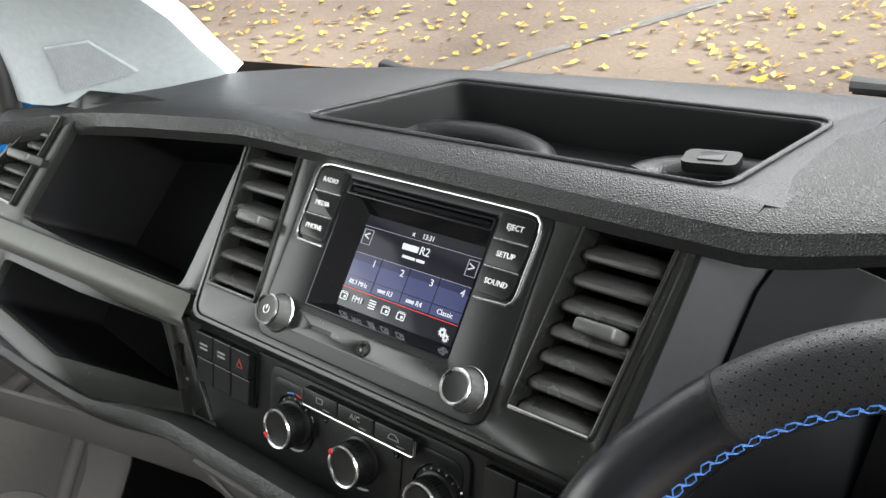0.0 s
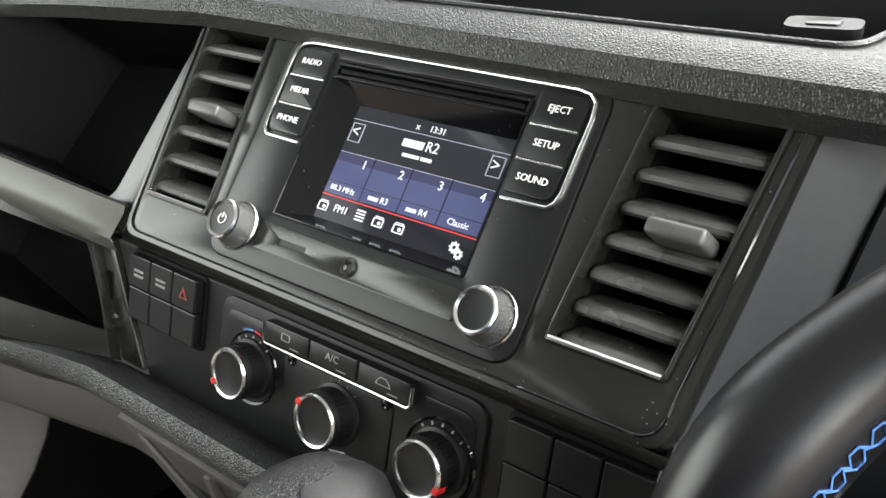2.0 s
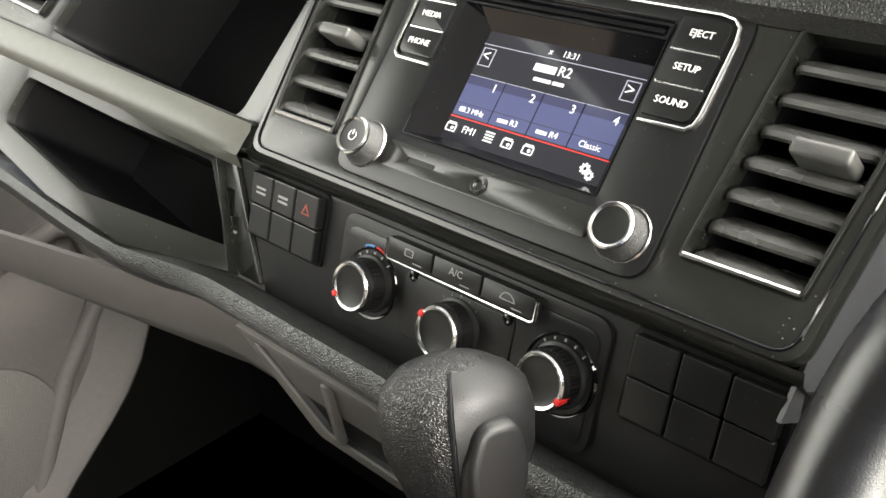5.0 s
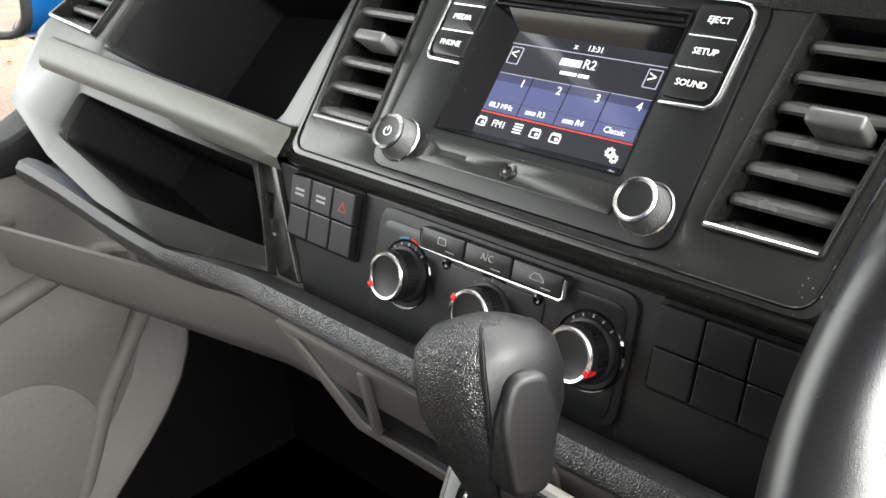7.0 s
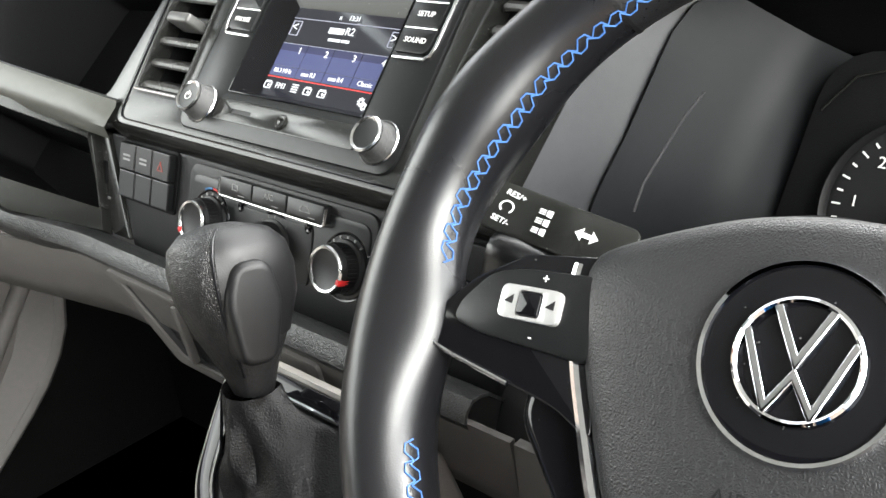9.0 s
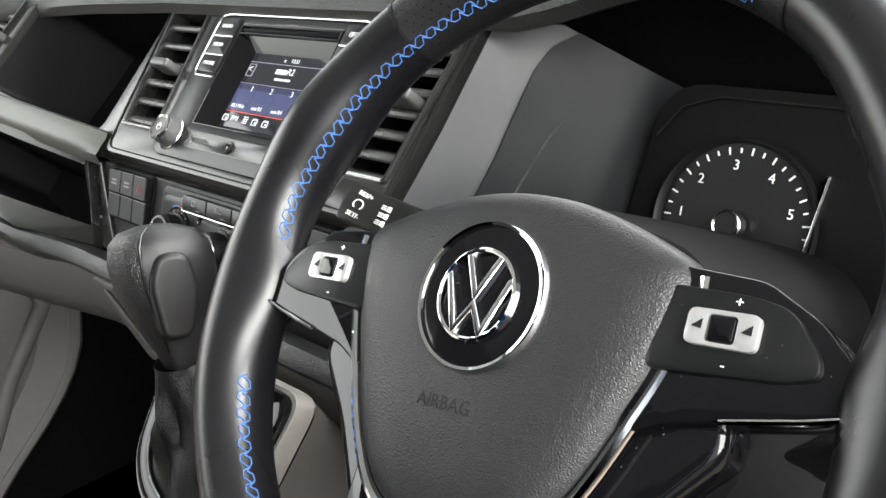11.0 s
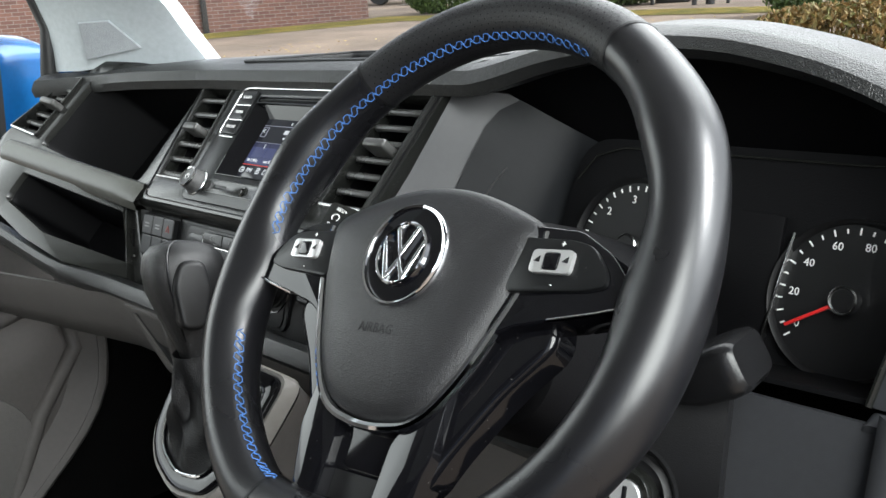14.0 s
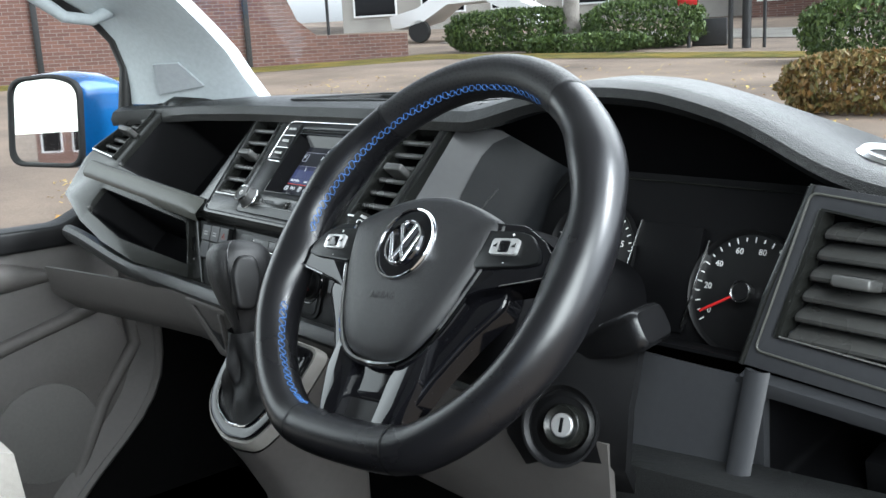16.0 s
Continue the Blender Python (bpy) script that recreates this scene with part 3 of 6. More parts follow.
bx = lambda x0, x1, z0, z1: plate([(x0, z0), (x1, z0), (x1, z1), (x0, z1)], (), DY, 0.0119, 0)
u0, u1 = -0.0525, 0.0600
uw = (u1 - u0) / 4
for i in range(4):
    a, b = u0 + uw * i + 0.0006, u0 + uw * (i + 1) - 0.0006
    part("station_tile", bx(a, b, 0.0445, 0.0565), "tile_lit", glass, smooth=False, at=PM)
    part("station_tile", bx(a, b, 0.0565, 0.0620), "tile_dim", glass, smooth=False, at=PM)
    part("station_bar", bx(a, b, 0.0368, 0.0440), "tile_lit", glass, smooth=False, at=PM)
    letters(str(i + 1), 0.0072, on(b - 0.005, 0.0570, DY - 0.0006), "lit", glass)
    part("tile_edge", bx(a, b, 0.0620, 0.0624), "lit_line", glass, smooth=False, at=PM)
for i, s in enumerate(["88.3 MHz", "R3", "R4", "Classic"]):
    letters(s, 0.0052 if i in (1, 2, 3) else 0.0048, on(u0 + uw * (i + 0.5) + (0.004 if i in (1, 2) else 0), 0.0403, DY - 0.0006), "lit", glass)
    if i in (1, 2):
        part("word_bar", bx(u0 + uw * (i + 0.5) - 0.0085, u0 + uw * (i + 0.5) - 0.0008, 0.0390, 0.0414), "lit", glass, smooth=False, at=PM)
letters("R2", 0.0085, on(0.011, 0.0760, DY - 0.0006), "lit", glass)
part("word_bar", bx(-0.011, 0.004, 0.0738, 0.0782), "lit", glass, smooth=False, at=PM)
part("word_bar", bx(-0.008, 0.004, 0.0680, 0.0700), "lit", glass, smooth=False, at=PM)
part("word_bar", bx(0.0055, 0.013, 0.0680, 0.0700), "lit", glass, smooth=False, at=PM)
letters("13:31", 0.0052, on(0.010, 0.0862, DY - 0.0006), "lit", glass)
letters("x", 0.0055, on(-0.004, 0.0862, DY - 0.0006), "lit", glass)
part("status_line", bx(u0, u1, 0.0825, 0.0828), "lit_line", glass, smooth=False, at=PM)
part("red_line", bx(u0, u1, 0.0352, 0.0358), "lit_red", glass, smooth=False, at=PM)
letters("FM1", 0.0062, on(-0.0335, 0.0288, DY - 0.0006), "lit", glass)
for x, s in ((u0 + 0.006, "<"), (u1 - 0.006, ">")):
    part("arrow_box", plate(rrect(x - 0.0046, x + 0.0046, 0.0690, 0.0805, 0.0004), [rrect(x - 0.0042, x + 0.0042, 0.0694, 0.0801, 0.0004)], DY, 0.0119, 0), "lit_line", glass, smooth=False, at=PM)
    letters(s, 0.010, on(x, 0.0750, DY - 0.0006), "lit", glass)
# small function symbols along the lower edge
for x in (-0.048, -0.019, -0.005, 0.010, 0.050):
    w = bmesh.new()
    if x == -0.019:
        for k in range(4):
            box(x - 0.003, x + 0.0035, DY - 0.0004, DY, 0.0260 + k * 0.0018, 0.0269 + k * 0.0018, 0, bm=w)
    elif x == 0.050:
        for cx, cz, r in ((x - 0.001, 0.0282, 0.0026), (x + 0.003, 0.0252, 0.0022)):
            plate(circle(cx, cz, r, 12), [circle(cx, cz, r * 0.45, 10)], DY - 0.0004, DY, 0, bm=w)
            for k in range(8):
                a = math.pi * k / 4
                box(-0.0005, 0.0005, DY - 0.0004, DY, r * 0.9, r * 1.25, 0, bm=w, at=pose(cx, 0, cz, 0, math.degrees(a)))
    else:
        plate(rrect(x - 0.0038, x + 0.0038, 0.0258, 0.0310, 0.0008), [rrect(x - 0.0031, x + 0.0031, 0.0265, 0.0303, 0.0006)], DY - 0.0004, DY, 0, bm=w)
        plate(circle(x + 0.001, 0.0282, 0.0011, 10), (), DY - 0.0004, DY, 0, bm=w)
        box(x - 0.003, x + 0.003, DY - 0.0004, DY, 0.0314, 0.0319, 0, bm=w)
    part("symbol", w, "lit", glass, smooth=False, at=PM)
# side buttons and their silver frames
for s, names in ((-1, ["RADIO", "MEDIA", "PHONE"]), (1, ["EJECT", "SETUP", "SOUND"])):
    for i, nm in enumerate(names):
        zt, zb = 0.1145 - 0.0185 * i, 0.0975 - 0.0185 * i
        ol = [(s * 0.0735, zb), (s * 0.1010, zb), (s * 0.1020, zt), (s * 0.0735, zt)]
        bt = part("button", plate(rounded(ol if s > 0 else ol[::-1], [0.001, 0.006 if i == 2 else 0.001, 0.007 if i == 0 else 0.001, 0.001] if s > 0 else [0.001, 0.007 if i == 0 else 0.001, 0.006 if i == 2 else 0.001, 0.001]), (), -0.0040, 0.0, 0.0008), "button", radio, at=PM)
        letters(nm, 0.0053, on(s * 0.0875, (zb + zt) / 2, -0.0042), "white", bt)
        if i:
            part("button_trim", tube([(s * 0.0735, -0.0030, zt + 0.0008), (s * 0.1010, -0.0030, zt + 0.0008)], 0.0007, 6), "silver", radio, at=PM)
    path = [(s * 0.0, 0.1185), (s * 0.093, 0.1185), (s * 0.1005, 0.1170), (s * 0.1045, 0.1130), (s * 0.1058, 0.105), (s * 0.1050, 0.066), (s * 0.1035, 0.0605), (s * 0.100, 0.0575), (s * 0.0735, 0.0570)]
    part("silver_frame", tube([(x, -0.0028, z) for x, z in path], [0.0008] + [0.0012] * 7 + [0.0010], 8), "silver", radio, "satin silver trim line", at=PM)
for s, icon in ((-1, "power"), (1, "")):
    km = PM @ pose(s * 0.0925, 0, 0)
    kn = part("knob", lathe([(0.0136, 0.0), (0.0134, -0.003), (0.0124, -0.0045), (0.0120, -0.0130), (0.0114, -0.0142)], 56), "grip", radio, "knurled rotary knob", at=km)
    part("knob_collar", lathe([(0.0138, 0.002), (0.0150, -0.001), (0.0153, -0.002), (0.0147, -0.003), (0.0138, -0.002)], 48), "silver", kn, at=km)
    part("knob_ring", lathe([(0.0118, -0.0135), (0.0120, -0.0152), (0.0110, -0.0161), (0.0096, -0.0152)], 48), "silver", kn, at=km)
    part("knob_cap", lathe([(0.0100, -0.0150), (0.008, -0.0147), (0, -0.0146)], 40), "button", kn, at=km)
    if icon:
        w = tube([(0.003 * math.sin(radians(a)), -0.0151, 0.003 * math.cos(radians(a))) for a in range(40, 321, 20)], 0.0003, 5)
        box(-0.0003, 0.0003, -0.0155, -0.0149, 0.0005, 0.0035, 0, bm=w)
        part("power_symbol", w, "white", kn, smooth=False, at=km)
part("lower_flap", plate(rrect(-0.074, 0.074, -0.0085, 0.008, 0.002), [circle(0, -0.001, 0.0058, 24), rrect(-0.056, -0.034, -0.002, 0.001, 0.001)], -0.0022, 0.0, 0.0005), "satin", radio, at=PM)
part("jack_socket", lathe([(0.0016, -0.001), (0.0022, -0.0015), (0.003, -0.003), (0.0042, -0.0035), (0.0055, -0.0025), (0.0058, 0.0)], 32), "satin", radio, "round jack socket", at=PM @ pose(0, 0, -0.001))
part("card_slot", box(-0.055, -0.035, -0.0012, 0.0, -0.0012, 0.0004, 0.0003), "dark", radio, at=PM)

# ---- lower console panel: switches and climate controls ----
lower = thing("climate_panel", "matt black lower console with heater dials", "control panel", at=LM @ Vector((0, 0.03, -0.08)))
LO = rounded([(-0.176, -0.125), (0.205, -0.125), (0.20, -0.036), (-0.224, -0.036)], 0.004)
part("fascia", plate(LO, [], 0.031, 0.04, 0.001), "matt", lower, at=LM)
part("climate_plate", plate(rrect(-0.105, 0.098, -0.116, -0.040, 0.012), (), 0.0285, 0.033, 0.0008), "matt", lower, at=LM)
part("climate_inset", plate(rrect(-0.100, 0.093, -0.113, -0.0475, 0.010), (), 0.0275, 0.03, 0.0006), "button", lower, at=LM)
part("dial_well", plate(rounded([(-0.044, -0.100), (0.040, -0.100), (0.040, -0.060), (-0.044, -0.060)], 0.004), (), 0.0265, 0.028, 0.0006), "matt", lower, at=LM)
for i, (x, mk) in enumerate(((-0.073, 215), (0.0, 150), (0.073, -22))):
    km = LM @ pose(x, 0.0275, -0.0785 if i != 1 else -0.0805)
    kn = part("heater_dial", lathe([(0.0185, 0.0), (0.0180, -0.002), (0.0162, -0.003), (0.0158, -0.0135), (0.0150, -0.0165)], 56), "matt", lower, "black heater dial with silver ring", at=km)
    w = bmesh.new()
    for k in range(40):
        a = 2 * math.pi * k / 40
        box(-0.0006, 0.0006, -0.0125, -0.005, 0.0158, 0.0166, 0, bm=w, at=pose(0, 0, 0, 0, math.degrees(a)))
    part("grip_ribs", w, "matt", kn, smooth=False, at=km)
    part("dial_surround", lathe([(0.0205, 0.0005), (0.0215, -0.0005), (0.0225, -0.0008), (0.0235, 0.0005)], 48), "gloss", kn, at=km)
    part("dial_ring", lathe([(0.0152, -0.0155), (0.0155, -0.0172), (0.0147, -0.0185), (0.0132, -0.0180), (0.0128, -0.0165)], 48), "silver", kn, at=km)
    part("dial_cap", lathe([(0.0130, -0.0168), (0.010, -0.0160), (0, -0.0158)], 40), "button", kn, at=km)
    part("marker", box(-0.0018, 0.0018, -0.0188, -0.010 if i == 2 else -0.016, 0.0130, 0.0163, 0.0003, at=km @ pose(0, 0, 0, 0, 90 - mk)), "red", kn, "red pointer mark")
    w = bmesh.new()
    for k in range(7):
        a = -60 + 20 * k
        if k in (0, 6):
            continue
        box(-0.0004, 0.0004, -0.0010, 0.0, 0.0188, 0.0205, 0, bm=w, at=pose(0, 0, 0, 0, a))
    part("scale_marks", w, "grey_print", kn, smooth=False, at=km)
w = tube([(-0.073 + 0.0235 * math.sin(radians(a)), 0.0270, -0.0785 + 0.0235 * math.cos(radians(a))) for a in range(-22, 1, 4)], 0.0008, 5)
part("cold_mark", w, "blue_print", lower, at=LM)
w = tube([(-0.073 + 0.0235 * math.sin(radians(a)), 0.0270, -0.0785 + 0.0235 * math.cos(radians(a))) for a in range(2, 26, 4)], 0.0008, 5)
part("warm_mark", w, "red", lower, at=LM)
for i, s in enumerate(["", "A/C", ""]):
    x0 = -0.058 + 0.0375 * i
    bt = part("switch", plate(rrect(x0, x0 + 0.0365, -0.0545, -0.0425, 0.001), (), 0.0215, 0.029, 0.001), "button", lower, at=LM)
    if s:
        letters(s, 0.0062, on(x0 + 0.018, -0.0475, 0.0212, LM), "grey_print", bt)
    else:
        ol = rrect(x0 + 0.0145, x0 + 0.0215, -0.050, -0.0455, 0.001) if i == 0 else rounded([(x0 + 0.013, -0.050), (x0 + 0.024, -0.050), (x0 + 0.0225, -0.0475), (x0 + 0.020, -0.0455), (x0 + 0.016, -0.0455), (x0 + 0.014, -0.0475)], 0.0006)
        cxx, czz = x0 + 0.0183, -0.0478
        part("symbol", plate(ol, [[(cxx + (a - cxx) * 0.85, czz + (b - czz) * 0.8) for a, b in ol]], 0.0211, 0.0216, 0), "grey_print", bt, smooth=False, at=LM)
    part("lamp_mark", box(x0 + 0.022, x0 + 0.029, 0.0211, 0.0216, -0.0530, -0.0524, 0), "grey_print", bt, smooth=False, at=LM)
part("silver_trim", tube([(-0.0595, 0.0225, -0.0440), (-0.0595, 0.0225, -0.0545), (-0.0575, 0.0225, -0.0562), (0.052, 0.0225, -0.0562), (0.0545, 0.0225, -0.0545), (0.0545, 0.0225, -0.0440)], 0.0011, 8), "silver", lower, "satin silver trim line", at=LM)
for x in (-0.038, 0.035):
    part("round_cap", lathe([(0, 0.0262), (0.002, 0.0255), (0.0035, 0.0262), (0.0035, 0.028)], 24), "gloss", lower, at=LM @ pose(x, 0, -0.0615))


def switch_block(x0, x1, cols, label, marked):
    b = thing("switch_block", label, "switches", "switch blocks", at=LM @ Vector(((x0 + x1) / 2, 0.03, -0.06)))
    part("recess", plate(rrect(x0 - 0.003, x1 + 0.003, -0.086, -0.0365, 0.004), (), 0.0295, 0.032, 0.0006), "dark", b, at=LM)
    wd = (x1 - x0) / cols
    for r in range(2):
        for c in range(cols):
            xa, zb = x0 + wd * c, -0.0605 - 0.0225 * r
            sw = part("switch", plate(rrect(xa + 0.0006, xa + wd - 0.0006, zb, zb + 0.0215, 0.0012), (), 0.0235 + 0.001 * r, 0.031, 0.0010), "button", b, smooth=False, at=LM)
            if marked and r == 0:
                cx, cz = xa + wd / 2, zb + 0.010
                if c == 2:
                    tri = [(cx - 0.0042, cz - 0.003), (cx + 0.0042, cz - 0.003), (cx, cz + 0.0045)]
                    part("triangle_mark", plate(tri, [[(cx + (a - cx) * 0.7, cz - 0.0006 + (d - cz) * 0.62) for a, d in tri]], 0.0231, 0.0236, 0), "faint_red", sw, smooth=False, at=LM)
                else:
                    for k in range(2):
                        part("word_bar", box(cx - 0.005, cx + 0.005, 0.0231, 0.0236, cz + 0.001 - 0.0034 * k, cz + 0.0026 - 0.0034 * k, 0), "grey_print", sw, smooth=False, at=LM)


switch_block(-0.198, -0.126, 3, "six black switches with a warning triangle button", True)
switch_block(0.112, 0.190, 3, "six blank black switch covers", False)
# usb strip at the passenger side of the switches
usb = thing("usb_panel", "narrow black panel with a usb socket", "socket panel", at=LM @ Vector((-0.232, 0.03, -0.07)))
part("plate", plate(rounded([(-0.206, -0.118), (-0.180, -0.118), (-0.226, -0.037), (-0.256, -0.037)], 0.003), (), 0.028, 0.036, 0.001), "satin", usb, at=LM)
part("socket", plate(rrect(-0.229, -0.222, -0.080, -0.060, 0.001), [rrect(-0.227, -0.224, -0.078, -0.062, 0.0005)], 0.0272, 0.0285, 0.0003), "dark", usb, at=LM)
part("socket_mark", box(-0.222, -0.214, 0.0276, 0.0282, -0.0905, -0.0885, 0), "grey_print", usb, smooth=False, at=LM)

# ---- passenger side bins ----
bins = thing("passenger_bins", "open black storage bins with satin divider rail", "storage bin", at=PM @ Vector((-0.38, 0.03, 0.05)))


def bend(w):
    """The passenger end of the dash comes back towards the seat."""
    for v in w.verts:
        u = max(0.0, -v.co.x - 0.2)
        if u:
            v.co.x = -0.2 - 0.70 * u
            v.co.y -= 0.17 * u
    return w


GL = rounded([(-0.222, -0.014), (-0.207, 0.100), (-0.200, 0.122), (-0.36, 0.118), (-0.472, 0.104), (-0.502, -0.006), (-0.36, -0.014)], [0.014, 0.01, 0.006, 0, 0.008, 0.010, 0])
LB = rounded([(-0.2165, -0.096), (-0.2545, -0.046), (-0.36, -0.048), (-0.50, -0.046), (-0.505, -0.085), (-0.36, -0.106)], [0.006, 0.004, 0, 0.006, 0.012, 0])
outer = [(-0.1945, -0.029), (-0.2065, 0.136), (-0.30, 0.137), (-0.38, 0.134), (-0.48, 0.124), (-0.532, 0.112), (-0.614, -0.01), (-0.60, -0.075), (-0.50, -0.104), (-0.40, -0.120), (-0.30, -0.127), (-0.2090, -0.112), (-0.2568, -0.0355)]
OVH = [(-0.603, 0.004), (-0.520, 0.001), (-0.4915, 0.094), (-0.524, 0.090)]


def settle(w):
    """The end of the lower bin lies as deep as the socket strip beside it."""
    for v in w.verts:
        v.co.y += (0.018 + 0.35 * max(0.0, -0.045 - v.co.z)) * smoothstep(-0.32, -0.25, v.co.x) * smoothstep(-0.0300, -0.0350, v.co.z)
    return w


part("face", bend(settle(plate(outer, [GL, LB, OVH], 0.002, 0.012, 0.002))), "satin", bins, at=PM)
# bin insides: shade is put into the near-black colour
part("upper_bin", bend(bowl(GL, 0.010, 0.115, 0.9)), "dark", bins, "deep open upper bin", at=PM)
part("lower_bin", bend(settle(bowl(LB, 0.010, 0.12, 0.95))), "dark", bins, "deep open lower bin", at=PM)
w = loft([[(x, y - 0.001, z) for y, z in ((0.006, -0.0115), (-0.001, -0.0135), (-0.0035 + 0.004 * smoothstep(-0.23, -0.205, x), -0.018), (-0.0045 + 0.004 * smoothstep(-0.23, -0.205, x), -0.028), (-0.001, -0.037), (0.008, -0.043))] for x in [-0.199 - 0.0270 * i for i in range(15)]])
part("rail", bend(w), "rail", bins, "satin divider rail", at=PM)
part("rail_trim", bend(tube([(x, -0.0005, -0.0130) for x in [-0.199 - 0.0270 * i for i in range(15)]], 0.0016, 6)), "satin", bins, at=PM)
OV = [(-0.290, 0.004), (-0.231, 0.001), (-0.2105, 0.094), (-0.234, 0.090)]
w = PM @ pose(-0.2, -0.001, 0.0, 0, 0, 13.6)
ov = air_vent(w, OV, "air_vent", "small black louvred vent at the passenger end", True)

# ---- roll and grey lower trim under the panels ----
trim = thing("lower_trim", "warm grey lower dashboard trim under a grained black roll", "dashboard trim", at=(0, -0.03, 1.0))
xs = [-0.56 + 0.032 * i for i in range(25)]
rows = []
for x in xs:
    k = smoothstep(-0.32, -0.20, x)
    far = ((0.034, -0.123), (0.026, -0.123), (0.018, -0.125), (0.013, -0.130), (0.013, -0.137), (0.018, -0.143), (0.03, -0.146))
    near = ((0.058, -0.113), (0.042, -0.113), (0.034, -0.116), (0.028, -0.121), (0.027, -0.129), (0.030, -0.135), (0.042, -0.139))
    rows.append([(x, y + (q - y) * k, z + (r - z) * k + 0.012 * smoothstep(0.30, 0.56, -x)) for (y, z), (q, r) in zip(far, near)])
w = loft(rows)
part("knee_roll", thicken(bend(w), 0.002), "pad", trim, "leather-grained black roll", at=PM)
rows = []
for x in [-0.50 + 0.0295 * i for i in range(26)]:
    u = max(0.0, -x - 0.2)
    rows.append([(x, -0.062 - 0.24 * u, 1.030), (x, -0.056 - 0.24 * u, 0.990), (x, -0.036 - 0.2 * u, 0.960), (x, 0.02 - 0.1 * u, 0.930), (x, 0.10, 0.92)])
part("grey_panel", thicken(loft(rows), 0.004), "grey", trim, "warm grey plastic lower panel")
NP = pose(0, -0.064, 0.993, 8)
NO = [(-0.090, -0.028), (0.075, -0.028), (0.075, 0.024), (-0.150, 0.024)]
part("notch", plate(rounded([(-0.100, -0.036), (0.085, -0.036), (0.085, 0.030), (-0.170, 0.030)], 0.006), [rounded(NO, 0.005)], 0.0, 0.006, 0.002), "grey", trim, at=NP)
part("notch_pocket", bowl(rounded(NO, 0.005), 0.002, 0.0055, 0.97), "matt", trim, at=NP)
part("notch_divider", box(-0.078, -0.072, -0.002, 0.004, -0.028, 0.024, 0.001), "grey", trim, at=NP)

# ---- steering wheel ----
WC = (0.414, -0.134, 1.172)
WM = pose(*WC, -37) @ pose(0, 0, 0, 0, -6.5, 0)  # x right, z up in the wheel's plane, -y to the driver; turned a little
wheel = thing("steering_wheel", "black leather flat-bottomed steering wheel with blue stitching", "steering wheel", at=WC)
RW = 0.0


def rim_point(a, r=0.1610):
    """Centre of the rim tube at an angle, flattened at the bottom."""
    x, z = r * math.cos(a), r * math.sin(a)
    flat = -0.154
    if z < flat + 0.012:
        z = flat + 0.012 - 0.012 * (1 - math.exp(-(flat + 0.012 - z) / 0.012))
    return Vector((x, RW, z))


def rim_radius(a):
    d = math.degrees(a) % 360
    bulge = sum(math.exp(-(((d - c + 180) % 360 - 180) / 11) ** 2) for c in (28, 152)) * 0.0030
    low = sum(math.exp(-(((d - c + 180) % 360 - 180) / 12) ** 2) for c in (-20, 200)) * 0.0012
    return 0.0168 + bulge + low


def flare(a):
    """How far the leather reaches inwards where the spokes meet the rim."""
    d = math.degrees(a) % 360
    return sum(math.exp(-(((d - c + 180) % 360 - 180) / 12.0) ** 2) for c in (-3, 183)) * 0.0105


def rim_arc(a0, a1, n, grow=0.0):
    w = bmesh.new()
    rings = []
    for i in range(n + 1):
        a = radians(a0 + (a1 - a0) * i / n)
        p = rim_point(a)
        t = (rim_point(a + 0.01) - rim_point(a - 0.01)).normalized()
        nrm = Vector((0, 1, 0))
        side = t.cross(nrm).normalized()
        r = rim_radius(a) + grow
        inner = -1 if side.dot(p) > 0 else 1
        ext = [max(0.0, inner * math.cos(2 * math.pi * j / 24)) ** 2 * flare(a) * inner for j in range(24)]
        rings.append([w.verts.new(p + side * (math.cos(2 * math.pi * j / 24) * r + ext[j]) + nrm * math.sin(2 * math.pi * j / 24) * r * 1.12) for j in range(24)])
    for p, q in zip(rings, rings[1:]):
        for j in range(24):
            w.faces.new((p[j], p[(j + 1) % 24], q[(j + 1) % 24], q[j]))
    return w


T0, T1 = 52, 128
part("rim_top", rim_arc(T0, T1, 34), "perf", wheel, "perforated leather top of the rim", at=WM)
part("rim_right", rim_arc(-70, T0, 60), "leather", wheel, "smooth shiny black leather", at=WM)
part("rim_left", rim_arc(T1, 250, 60), "leather", wheel, "smooth shiny black leather", at=WM)
part("rim_bottom", rim_arc(250, 290, 24), "leather", wheel, at=WM)
for a in (T0, T1, 250, 290):
    part("rim_seam", rim_arc(a - 0.35, a + 0.35, 2, 0.0004), "matt", wheel, at=WM)
# pin holes of the perforated leather
w = bmesh.new()
for i in range(70):
    a = radians(T0 + 2 + (T1 - T0 - 4) * i / 69)
    p, t = rim_point(a), (rim_point(a + 0.01) - rim_point(a - 0.01)).normalized()
    side = t.cross(Vector((0, 1, 0))).normalized()
    for j in range(9):
        b = radians(-170 + 20 * j + (10 if i % 2 else 0))
        d = side * math.cos(b) + Vector((0, 1, 0)) * math.sin(b) * 1.12
        c = p + d * (rim_radius(a) + 0.00015)
        q = d.to_track_quat("Z", "Y").to_matrix().to_4x4()
        vs = [w.verts.new(c + q @ Vector((0.0005 * math.cos(k * math.pi / 2), 0.0005 * math.sin(k * math.pi / 2), 0))) for k in range(4)]
        w.faces.new(vs)
tagged(part("perforation", w, "dark", wheel, smooth=False, at=WM), kind="stuff")


